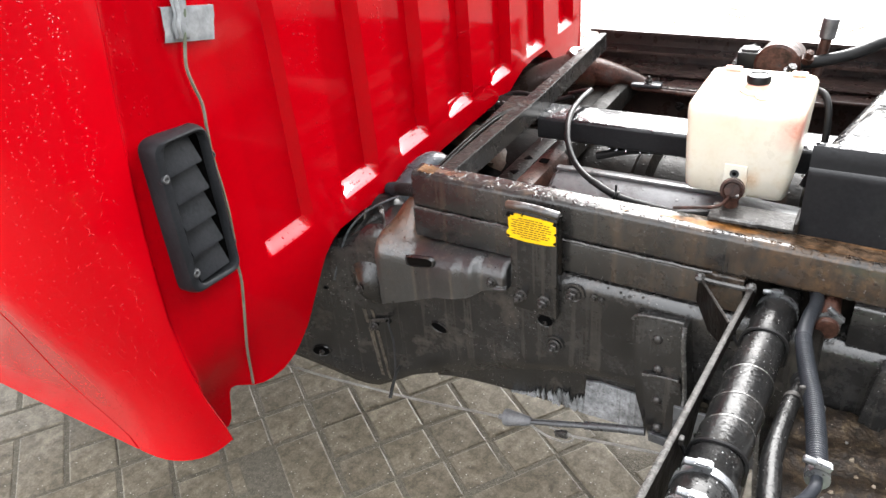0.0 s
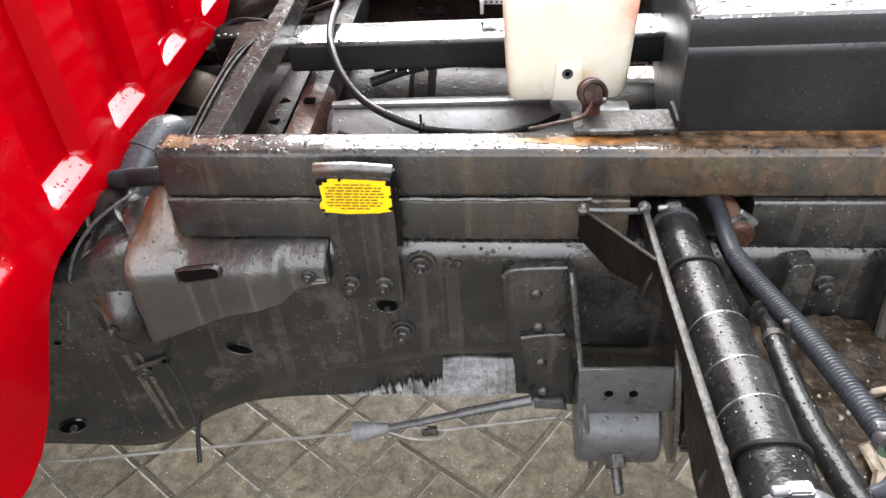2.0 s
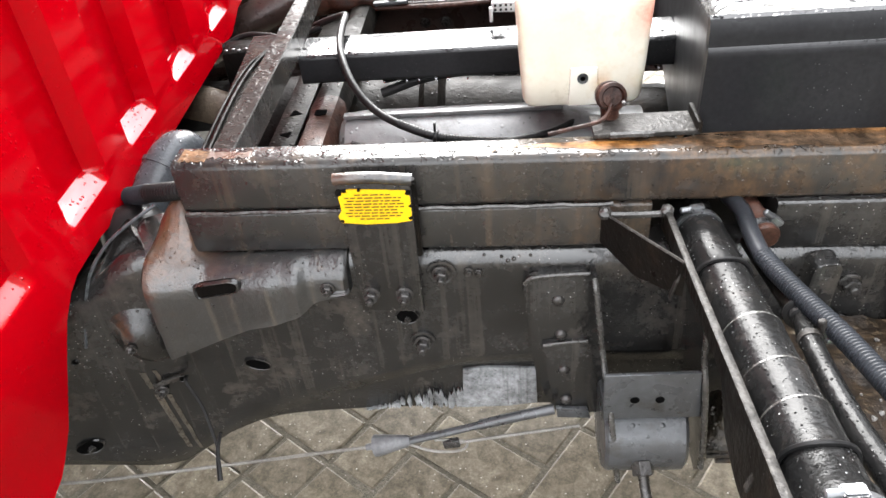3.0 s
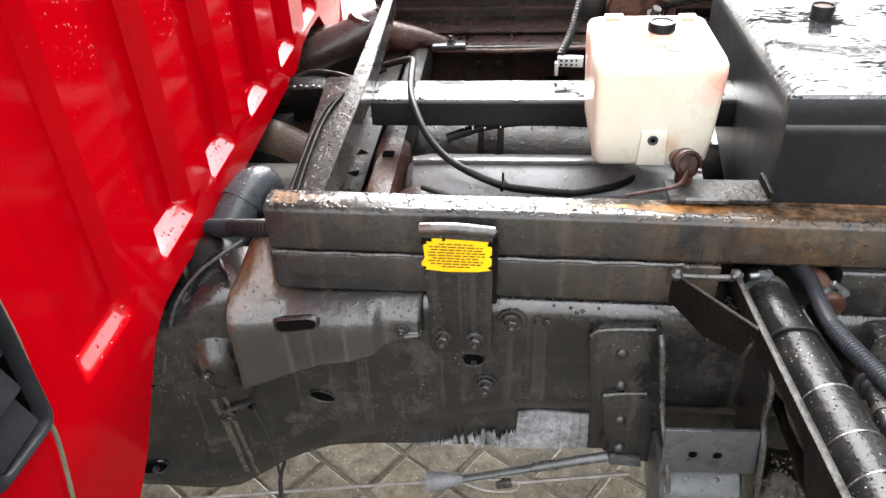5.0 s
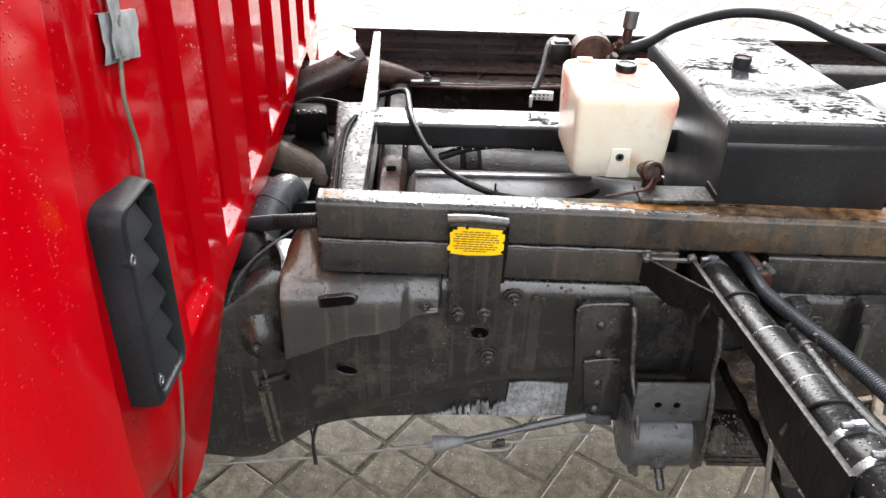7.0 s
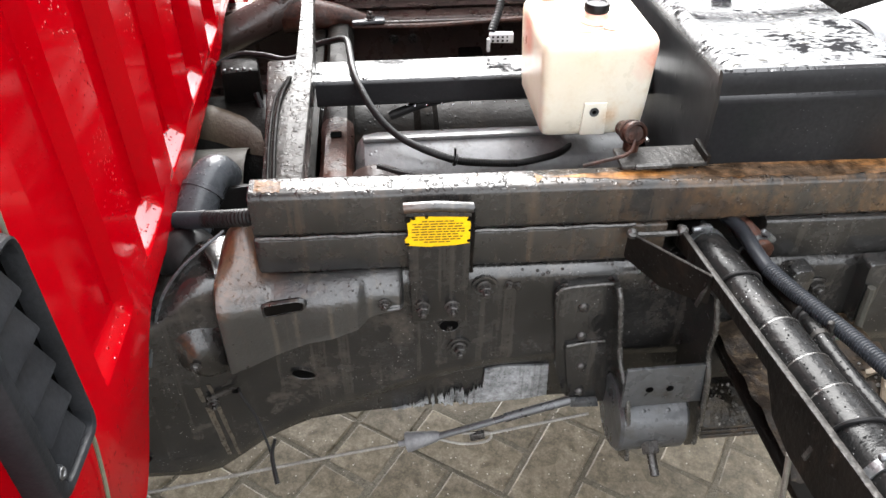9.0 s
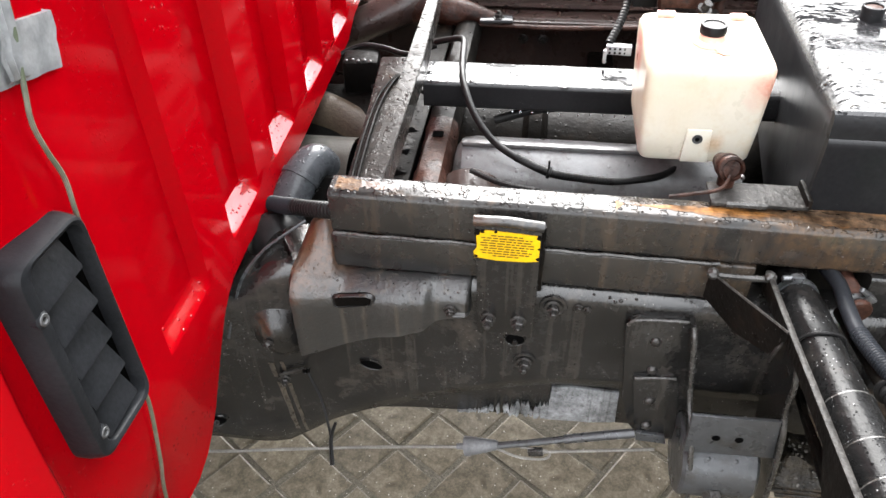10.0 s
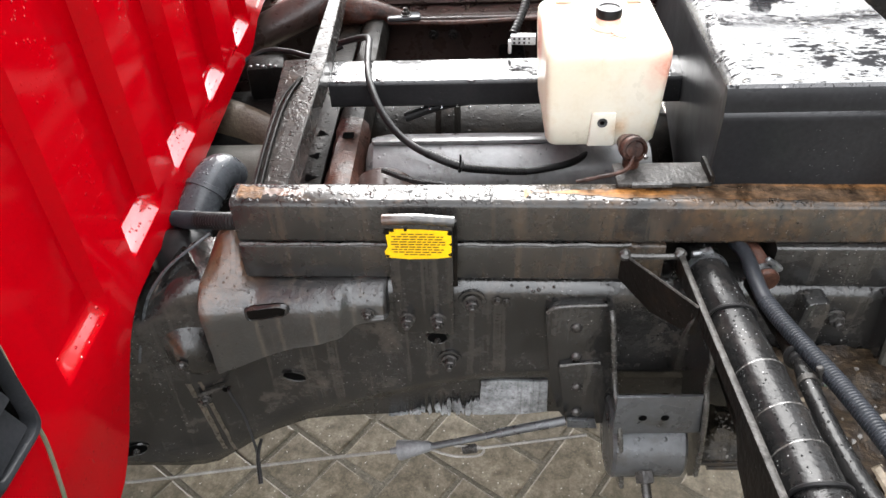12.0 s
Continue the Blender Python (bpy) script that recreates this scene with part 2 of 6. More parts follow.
M_TANK = mat("milky_plastic", ((0.56, 0.51, 0.40), (0.58, 0.545, 0.46), (0.53, 0.46, 0.345)), (0.25, 0.4), 0, 7, 200, 0.02, drops=0.1, sss=0.35, grit=0.12,
             stains=(((-0.072, 0.02, 0.10), 0.034, *PINK), ((0.072, -0.06, 0.10), 0.030, *PINK), ((0.0, -0.02, 0.132), 0.020, *PINK), ((0.02, -0.075, 0.03), 0.012, (0.45, 0.33, 0.22), (0.55, 0.42, 0.3))))
M_STAIN = mat("red_stained_plastic", ((0.72, 0.38, 0.30), (0.74, 0.58, 0.48)), (0.3, 0.45), 0, 10, 200, 0.03)
M_CAP = mat("black_plastic_cap", ((0.005, 0.005, 0.005), (0.009, 0.0085, 0.0085)), (0.25, 0.4), 0, 20, 300, 0.1, spec=0.14)
M_VENT = mat("charcoal_vent_plastic", ((0.012, 0.0128, 0.0145), (0.018, 0.019, 0.0212)), (0.32, 0.46), 0, 15, 260, 0.08, drops=0.2, spec=0.12)
M_TUBE = mat("black_wrapped_pipe", ((0.0045, 0.0045, 0.0046), (0.009, 0.0088, 0.0086), (0.014, 0.0125, 0.0115)), (0.16, 0.30), 0, 14, 170, 0.15, drops=0.7, drop_scale=330, specks=(0.40, 0.40, 0.40), spec=0.085, grit=0.5, speck_mask=(0.42, 0.54))
M_HOSE = mat("grey_corrugated_hose", ((0.012, 0.0135, 0.016), (0.019, 0.0205, 0.024)), (0.32, 0.46), 0, 20, 200, 0.1, spec=0.10)
M_RUBBER = mat("black_rubber", ((0.0075, 0.0075, 0.0077), (0.014, 0.0135, 0.0135)), (0.30, 0.48), 0, 14, 160, 0.12, spec=0.11)
M_ZINC = mat("zinc_plated_steel", ((0.115, 0.117, 0.12), (0.055, 0.055, 0.055)), (0.35, 0.55), 0.5, 30, 200, 0.15)
M_BOLT = mat("greasy_bolt_steel", ((0.046, 0.044, 0.043), (0.021, 0.0185, 0.0165)), (0.16, 0.38), 0.4, 40, 200, 0.2)
M_WELD = mat("wet_weld_steel", ((0.055, 0.053, 0.050), (0.028, 0.026, 0.024), (0.018, 0.016, 0.014)), (0.14, 0.35), 0.15, 40, 120, 0.6)
M_EDGE = mat("worn_bar_edge", ((0.028, 0.026, 0.024), (0.013, 0.012, 0.011), (0.050, 0.047, 0.043)), (0.35, 0.6), 0.0, 60, 160, 0.5, spec=0.12)
M_YELLOW = mat("yellow_label_vinyl", ((0.72, 0.45, 0.0), (0.64, 0.39, 0.0)), (0.3, 0.4), 0, 30, 200, 0.05)
M_INK = mat("dark_label_ink", ((0.06, 0.036, 0.004), (0.095, 0.058, 0.006)), (0.4, 0.5), 0, 30, 200, 0.02)
M_TAPE = mat("silver_duct_tape", ((0.22, 0.23, 0.24), (0.28, 0.29, 0.30)), (0.3, 0.45), 0.25, 30, 120, 0.12)
M_WIRE = mat("green_grey_cable_sheath", ((0.09, 0.11, 0.07), (0.14, 0.13, 0.10)), (0.4, 0.55), 0, 30, 200, 0.1)
M_CABLE = mat("weathered_steel_cable", ((0.15, 0.14, 0.126), (0.095, 0.087, 0.077)), (0.35, 0.55), 0.15, 30, 300, 0.3)
M_SCRAPE = mat("scraped_bare_patch", ((0.22, 0.226, 0.234), (0.155, 0.16, 0.165), (0.060, 0.059, 0.058)), (0.25, 0.45), 0.1, 70, 160, 0.5, drops=0.3, streak=0.8, streak_col=(0.028, 0.025, 0.022), runs=75.0, blotch=0.45)
M_PAVER = mat("wet_concrete_paver", ((0.095, 0.080, 0.057), (0.123, 0.105, 0.078), (0.068, 0.055, 0.038)), (0.26, 0.52), 0, 11, 240, 0.14, drops=0.0,
              specks=(0.34, 0.32, 0.28), speck_scale=75.0, island=0.16, grit=0.6, blotch=0.36, spec=0.17, speck_mask=(0.42, 0.52))
M_SAND = mat("wet_joint_sand", ((0.074, 0.065, 0.050), (0.100, 0.089, 0.070), (0.14, 0.126, 0.104)), (0.5, 0.8), 0, 90, 330, 0.7, specks=(0.32, 0.30, 0.27), speck_scale=100.0, spec=0.06, speck_mask=(0.42, 0.54))
M_STREAK = mat("dried_run_off", ((0.042, 0.035, 0.027), (0.030, 0.026, 0.021), (0.055, 0.044, 0.032)), (0.2, 0.4), 0, 60, 200, 0.1, along=(1.0, 1.0, 0.12), grit=0.6)
M_GREEN = mat("green_plastic", ((0.05, 0.42, 0.10), (0.07, 0.50, 0.14)), (0.25, 0.4), 0, 20, 200, 0.05)
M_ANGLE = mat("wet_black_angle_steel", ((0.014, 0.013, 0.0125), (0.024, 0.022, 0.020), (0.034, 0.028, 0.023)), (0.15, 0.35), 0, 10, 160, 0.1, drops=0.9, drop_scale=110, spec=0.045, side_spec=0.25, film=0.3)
M_WOOD = mat("pale_wood_chips", ((0.11, 0.085, 0.057), (0.185, 0.15, 0.11)), (0.5, 0.7), 0, 40, 160, 0.3)
M_TYRE = mat("worn_tyre_rubber", ((0.022, 0.022, 0.022), (0.04, 0.038, 0.036)), (0.45, 0.7), 0, 12, 140, 0.3)
M_MOTOR = mat("rusty_motor_can", ((0.030, 0.0135, 0.010), (0.046, 0.020, 0.0135), (0.020, 0.017, 0.016)), (0.25, 0.5), 0, 14, 160, 0.3, drops=0.5, drop_scale=180, spec=0.14, grit=0.75)
M_LIGHTGREY = mat("light_grey_paint", ((0.34, 0.35, 0.36), (0.27, 0.27, 0.275)), (0.2, 0.4), 0, 9, 160, 0.1, drops=0.4)
M_CUP = mat("dark_rusty_pressing", ((0.010, 0.0095, 0.0092), (0.017, 0.0155, 0.0145), (0.040, 0.019, 0.011)), (0.14, 0.34), 0, 14, 160, 0.15, drops=0.5, drop_scale=240, spec=0.45, grit=0.6)
M_CLAMP = mat("bright_zinc_clamp", ((0.17, 0.175, 0.18), (0.08, 0.082, 0.085)), (0.22, 0.4), 0.7, 40, 200, 0.15)
# black with the shade under the cab put into the colour
M_SHADE_BLACK = mat("shade_black", ((0.0025, 0.0024, 0.0023), (0.005, 0.0045, 0.004)), (0.3, 0.6), 0, 16, 160, 0.3, drops=0.3, spec=0.03, specks=(0.06, 0.06, 0.06))
M_TAN = mat("dust_caked_tan_metal", ((0.052, 0.038, 0.026), (0.034, 0.024, 0.017), (0.022, 0.012, 0.009)), (0.4, 0.7), 0, 16, 160, 0.3, spec=0.15)
M_OLIVE = mat("olive_grey_metal", ((0.046, 0.044, 0.038), (0.034, 0.032, 0.027)), (0.35, 0.6), 0, 12, 160, 0.2, spec=0.2)
M_ELBOW = mat("blue_grey_rubber", ((0.050, 0.055, 0.061), (0.036, 0.039, 0.043)), (0.20, 0.36), 0, 18, 200, 0.1, drops=0.5, drop_scale=190, spec=0.3)
M_CONE = mat("pale_grey_rubber", ((0.100, 0.100, 0.103), (0.070, 0.070, 0.073)), (0.35, 0.5), 0, 30, 200, 0.1, spec=0.25)
M_MUD = mat("wet_caked_mud", ((0.020, 0.016, 0.012), (0.034, 0.027, 0.019), (0.012, 0.010, 0.008)), (0.2, 0.5), 0, 30, 130, 0.8, specks=(0.30, 0.28, 0.25), spec=0.3, grit=0.7, speck_mask=(0.42, 0.54))
M_OCHRE = mat("ochre_mud_on_rust", ((0.024, 0.0155, 0.0085), (0.0125, 0.0082, 0.0054), (0.036, 0.026, 0.015)), (0.35, 0.65), 0, 28, 150, 0.6, specks=(0.22, 0.19, 0.14), spec=0.2, grit=0.7, speck_mask=(0.44, 0.56))
M_STONE = mat("small_grey_stones", ((0.13, 0.12, 0.11), (0.06, 0.055, 0.05), (0.22, 0.21, 0.20)), (0.25, 0.5), 0, 60, 200, 0.2, island=0.3)
M_WATER = bpy.data.materials.new("rain_water")
M_WATER.use_nodes = True
water = M_WATER.node_tree.nodes["Principled BSDF"]
water.inputs["Base Color"].default_value, water.inputs["Roughness"].default_value = (0.9, 0.92, 0.93, 1.0), 0.03
water.inputs["Transmission Weight"].default_value, water.inputs["IOR"].default_value = 0.85, 1.33
# near-black that paints the shade of hollows no mesh is cut for
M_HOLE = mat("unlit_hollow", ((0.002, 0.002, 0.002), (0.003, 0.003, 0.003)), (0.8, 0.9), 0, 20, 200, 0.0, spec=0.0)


# ---- mesh helpers ----
BASE = {}


def finish(bm, angle=38):
    bmesh.ops.recalc_face_normals(bm, faces=bm.faces)
    for f in bm.faces:
        f.smooth = True
    for e in bm.edges:
        if len(e.link_faces) == 2 and e.calc_face_angle(0.0) > radians(angle):
            e.smooth = False


def thing(name, base, label, category, group="", kind=""):
    ob = new(name)
    ob.location = base
    ob.empty_display_size = 0.05
    BASE[ob.name] = Vector(base)
    return tagged(ob, label, category, group, kind)


def part(name, bm, material, parent, label=""):
    """One mesh object, given in world coordinates, under a thing or under a part."""
    origin = BASE[parent.name]
    bmesh.ops.translate(bm, verts=bm.verts, vec=-origin)
    finish(bm)
    me = bpy.data.meshes.new(name)
    bm.to_mesh(me)
    bm.free()
    me.materials.append(material)
    ob = new(name, me)
    ob.parent = parent
    BASE[ob.name] = origin
    return tagged(ob, label)


def solo(name, bm, material, base, label, category, group="", kind=""):
    """A thing that is one mesh."""
    bmesh.ops.translate(bm, verts=bm.verts, vec=-Vector(base))
    finish(bm)
    me = bpy.data.meshes.new(name)
    bm.to_mesh(me)
    bm.free()
    me.materials.append(material)
    ob = new(name, me)
    ob.location = base
    BASE[ob.name] = Vector(base)
    return tagged(ob, label, category, group, kind)


def loft(secs, closed=True, caps=True, bm=None):
    bm = bm or bmesh.new()
    rows = [[bm.verts.new(p) for p in s] for s in secs]
    n = len(rows[0])
    for a, b in zip(rows, rows[1:]):
        for i in range(n if closed else n - 1):
            j = (i + 1) % n
            bm.faces.new((a[i], a[j], b[j], b[i]))
    if caps and closed:
        bm.faces.new(rows[0][::-1])
        bm.faces.new(rows[-1])
    return bm


def box(c, s, bev=0.002, rot=(0, 0, 0), bm=None, seg=2):
    tmp = bmesh.new()
    bmesh.ops.create_cube(tmp, size=1.0)
    bmesh.ops.scale(tmp, verts=tmp.verts, vec=s)
    if bev:
        bmesh.ops.bevel(tmp, geom=tmp.edges[:], offset=bev, segments=seg, profile=0.5, affect="EDGES")
    bmesh.ops.transform(tmp, verts=tmp.verts, matrix=pose(*c, *rot))
    return join(bm, tmp)


def join(bm, tmp):
    if bm is None:
        return tmp
    me = bpy.data.meshes.new("tmp")
    tmp.to_mesh(me)
    tmp.free()
    bm.from_mesh(me)
    bpy.data.meshes.remove(me)
    return bm


def frames_along(pts):
    """Points with two crosswise directions each, turning as little as possible."""
    pts = [Vector(p) for p in pts]
    t0 = (pts[1] - pts[0]).normalized()
    u = t0.orthogonal().normalized()
    out = []
    for i, p in enumerate(pts):
        t = (pts[min(i + 1, len(pts) - 1)] - pts[max(i - 1, 0)]).normalized()
        u = (u - t * u.dot(t)).normalized()
        out.append((p, u, t.cross(u)))
    return out


def smooth_path(pts, step=8):
    pts = [Vector(p) for p in pts]
    if len(pts) < 3:
        return [pts[0].lerp(pts[-1], k / step) for k in range(step + 1)]
    ext = [2 * pts[0] - pts[1], *pts, 2 * pts[-1] - pts[-2]]
    out = []
    for a, b, c, d in zip(ext, ext[1:], ext[2:], ext[3:]):
        for k in range(step):
            t = k / step
            out.append(0.5 * (2 * b + (c - a) * t + (2 * a - 5 * b + 4 * c - d) * t * t + (3 * b - a - 3 * c + d) * t ** 3))
    return out + [pts[-1]]


def tube(pts, r, n=10, step=8, bm=None, ridge=0.0, pitch=0.006, smooth=True):
    """A round tube along a line; ridge and pitch make it corrugated. r: one radius, or one for each end."""
    ps = smooth_path(pts, step) if smooth else [Vector(p) for p in pts]
    if ridge:
        fine = [ps[0]]
        for a, b in zip(ps, ps[1:]):
            k = max(1, int((b - a).length / (pitch / 4)))
            fine += [a.lerp(b, (i + 1) / k) for i in range(k)]
        ps = fine
    ra, rb = r if isinstance(r, tuple) else (r, r)
    secs = []
    for i, (p, u, v) in enumerate(frames_along(ps)):
        q = ra + (rb - ra) * i / (len(ps) - 1)
        if ridge:
            q += ridge * (0.5 + 0.5 * math.cos(i * math.pi / 2))
        secs.append([p + (u * math.cos(a) + v * math.sin(a)) * q for a in (2 * math.pi * k / n for k in range(n))])
    return loft(secs, bm=bm)


def turned(p0, axis, prof, n=20, bm=None):
    """A turned body: prof gives (distance along the axis, radius) pairs."""
    axis = Vector(axis).normalized()
    u = axis.orthogonal().normalized()
    v = axis.cross(u)
    return loft([[Vector(p0) + axis * d + (u * math.cos(a) + v * math.sin(a)) * max(r, 1e-4) for a in (2 * math.pi * k / n for k in range(n))]
                 for d, r in prof], bm=bm)


def cyl(p0, p1, r, n=18, ch=0.0015, bm=None):
    ax = Vector(p1) - Vector(p0)
    d = ax.length
    return turned(p0, ax, [(0, r - ch), (ch, r), (d - ch, r), (d, r - ch)], n, bm)


def prism(outline, y0, y1, bev=0.0, plane="xz", bm=None):
    """A plate: an outline in the given plane, from y0 to y1 across it."""
    def at(a, b, c):
        return {"xz": (a, c, b), "xy": (a, b, c), "yz": (c, a, b)}[plane]
    tmp = bmesh.new()
    lo = [tmp.verts.new(at(a, b, y0)) for a, b in outline]
    hi = [tmp.verts.new(at(a, b, y1)) for a, b in outline]
    n = len(lo)
    tmp.faces.new(lo)
    tmp.faces.new(hi[::-1])
    for i in range(n):
        j = (i + 1) % n
        tmp.faces.new((lo[i], hi[i], hi[j], lo[j]))
    if bev:
        rim = [e for e in tmp.edges if not (e.verts[0] in lo) ^ (e.verts[1] in lo)]
        bmesh.ops.bevel(tmp, geom=rim, offset=bev, segments=2, profile=0.5, affect="EDGES")
    return join(bm, tmp)


def rounded(pts, r, n=4):
    """An outline with its corners rounded."""
    out = []
    m = len(pts)
    for i in range(m):
        p, a, b = Vector(pts[i]), Vector(pts[i - 1]), Vector(pts[(i + 1) % m])
        da, db = (a - p), (b - p)
        k = min(r, da.length * 0.45, db.length * 0.45)
        s, e = p + da.normalized() * k, p + db.normalized() * k
        for t in range(n + 1):
            t /= n
            q = s * (1 - t) ** 2 + p * 2 * t * (1 - t) + e * t * t
            out.append((q.x, q.y))
    return out


def bolt(parent, p, axis=(0, -1, 0), r=0.008, h=0.007, washer=1.28, stud=0.006, material=None, name="bolt"):
    """A hexagon nut on a washer, with the stud's end standing proud."""
    ax = Vector(axis).normalized()
    p = Vector(p)
    bm = turned(p, ax, [(0, r * washer), (0.0016, r * washer), (0.002, r * washer - 0.0006)], 18)
    turned(p + ax * 0.002, ax, [(0, r), (h - 0.001, r), (h, r * 0.86)], 6, bm)
    if stud:
        turned(p + ax * (0.002 + h), ax, [(-0.001, r * 0.52), (stud - 0.001, r * 0.52), (stud, r * 0.4)], 10, bm)
    return part(name, bm, material or M_BOLT, parent)


def rivet(parent, p, axis=(0, -1, 0), r=0.006, material=None, name="rivet"):
    bm = turned(p, axis, [(-0.001, r), (0.0012, r), (0.0032, r * 0.8), (0.0045, r * 0.4), (0.0048, 0.0002)], 14)
    return part(name, bm, material or M_BOLT, parent)


def clamp_band(parent, p, axis, r, width=0.009, screw_dir=(0, -0.3, 1), label="zinc worm-drive hose clamp", material=None):
    """A worm-drive clamp: a band with its screw housing."""
    ax, p = Vector(axis).normalized(), Vector(p)
    bm = turned(p - ax * width / 2, ax, [(0, r), (0, r + 0.0012), (width, r + 0.0012), (width, r)], 28)
    s = Vector(screw_dir)
    s = (s - ax * s.dot(ax)).normalized()
    side = ax.cross(s)
    q = p + s * (r + 0.0035)
    rot = Matrix((side, ax, s)).transposed().to_4x4()
    tmp = bmesh.new()
    bmesh.ops.create_cube(tmp, size=1.0)
    bmesh.ops.scale(tmp, verts=tmp.verts, vec=(0.013, width * 1.05, 0.006))
    bmesh.ops.bevel(tmp, geom=tmp.edges[:], offset=0.0012, segments=2, affect="EDGES")
    bmesh.ops.transform(tmp, verts=tmp.verts, matrix=Matrix.Translation(q) @ rot)
    join(bm, tmp)
    cyl(q + side * 0.004, q + side * 0.015, 0.0032, 10, 0.001, bm)
    return part("hose_clamp", bm, material or M_CLAMP, parent, "greasy worm-drive hose clamp" if material else label)


# ---- cab ----
def lerp_table(tab, v):
    if v <= tab[0][0]:
        return tab[0][1]
    for (a, x), (b, y) in zip(tab, tab[1:]):
        if v <= b:
            return x + (y - x) * (v - a) / (b - a)
    return tab[-1][1]


def ease(t):
    t = min(max(t, 0.0), 1.0)
    return t * t * (3 - 2 * t)


CHANNELS = [(a, a + 0.100) for a in (-0.197, -0.0245, 0.1385, 0.3085, 0.487, 0.667, 0.856)]
CAB_EDGE = [(-0.345, 0.409), (-0.336, 0.407), (-0.327, 0.394), (-0.318, 0.390), (-0.309, 0.391), (-0.3005, 0.398), (-0.293, 0.418), (-0.2885, 0.438), (-0.284, 0.446), (-0.278, 0.447), (-0.257, 0.435),
            (-0.232, 0.430), (-0.206, 0.427), (-0.178, 0.434), (-0.158, 0.446), (-0.140, 0.463), (-0.125, 0.486), (-0.110, 0.514), (-0.088, 0.551), (-0.066, 0.569), (-0.045, 0.577), (0.013, 0.578),
            (0.113, 0.568), (0.15, 0.566), (0.58, 0.575), (0.64, 0.598), (0.706, 0.604), (0.785, 0.600), (0.835, 0.56), (0.875, 0.52), (0.95, 0.46), (1.0, 0.44)]
CREASE = [(0.39, -0.330), (0.43, -0.337), (0.505, -0.356), (0.56, -0.364), (0.63, -0.3675), (0.72, -0.3635), (0.805, -0.3555), (0.90, -0.3425), (0.98, -0.3316), (1.10, -0.316), (1.45, -0.29)]
SEAM = [(0.39, -0.395), (0.43, -0.405), (0.455, -0.428), (0.48, -0.447), (0.52, -0.462), (0.55, -0.460), (0.585, -0.448), (0.66, -0.418), (0.80, -0.412), (1.45, -0.41)]


def ramp_between(v, a, b, r=0.12):
    """A straight slope from 0 to 1 with slightly rounded ends."""
    t = min(max((v - a) / (b - a), 0.0), 1.0)
    return (1 - r) * t + r * ease(t)


def cab_back(y, z):
    """How far to the rear the flat back of the cab stands."""
    return -0.3015 - 0.024 * max(y, -0.12)


def cab_y(u, z):
    """The wall's columns lean with the crease beside the rounded corner."""
    return u + (lerp_table(CREASE, z) + 0.362) * ease((-0.25 - u) / 0.10)


def cab_x(y, z, u=None):
    """The back with its pressed channels, which end in sloping sills below."""
    u = y if u is None else u
    x = cab_back(y, z)
    for a, b in CHANNELS:
        if a - 0.001 <= y <= b + 0.001:
            side = min(ramp_between(y, a, a + 0.009), 1 - ramp_between(y, b - 0.012, b))
            x -= (0.0125 if a < -0.1 else 0.0200) * side * ramp_between(z, 0.6145, 0.6320, 0.0)
    x -= 0.0065 * ease((u + 0.3612) / 0.008) * ease((-0.270 - u) / 0.05)
    tuck = 0.014 * ease((0.60 - z) / 0.16) + 0.020 * ease((0.54 - z) / 0.10) * ease((-0.235 - y) / 0.05)
    return x - tuck * ease((u + 0.3612) / 0.016)


def side_y(z):
    return -0.402 - 0.10 * ease((z - 0.40) / 0.42)


def corner_ring(z, steps):
    """The rounded rear corner and the side up to the door's gap, at one height."""
    yc, rx = lerp_table(CREASE, z), 0.092
    ry = yc - side_y(z)
    x0 = cab_x(yc, z, -0.362)
    out = []
    for k in range(steps + 1):
        a = math.pi / 2 * k / steps
        out.append(Vector((x0 - rx + rx * math.cos(a) ** 0.85, yc - ry * math.sin(a) ** 0.85, z)))
    to_x = lerp_table(SEAM, z)
    for k in range(1, 5):
        out.append(Vector((x0 - rx + (to_x - x0 + rx) * k / 4, side_y(z), z)))
    return out


cab = thing("truck_cab", (-0.9, 0.3, 0.42), "bright red lorry cab with ribbed rear wall, wet with rain", "truck cab")
ys = [-0.362, -0.3612, -0.3595, -0.3575, -0.3555, -0.3532, -0.349, -0.345, -0.339, -0.333, -0.327, -0.321, -0.315, -0.309, -0.304, -0.299, -0.294, -0.289, -0.284, -0.278, -0.27, -0.257, -0.245, -0.232, -0.219, -0.206]
marks = sorted({round(v, 4) for a, b in CHANNELS for v in (a, a + 0.001, a + 0.003, a + 0.006, a + 0.008, a + 0.009, b - 0.012, b - 0.011, b - 0.008, b - 0.004, b - 0.001, b)} |
               {-0.178, -0.165, -0.152, -0.140, -0.130, -0.118, -0.085, -0.075, -0.064, -0.054, -0.045, -0.035, 0.013, 0.113, 0.15, 0.62, 0.64, 0.70, 0.73, 0.785, 0.80, 0.82, 0.835, 0.845, 0.87, 0.89, 0.91, 1.0} | {-0.199, -0.19})
ys += marks
zs = [0.0, 0.12, 0.25, 0.37, 0.5, 0.62, 0.75, 0.87, 1.0]
ups = [0.606, 0.612, 0.6142, 0.6148, 0.620, 0.626, 0.6317, 0.6323, 0.640, 0.652, 0.67, 0.70, 0.74, 0.79, 0.85, 0.92, 1.0, 1.1, 1.25, 1.45]


def cab_heights(edge):
    low = [edge + (0.599 - edge) * k for k in zs] if edge < 0.597 else [edge + 0.0001 * k for k in range(9)]
    return low + ups


cols = []
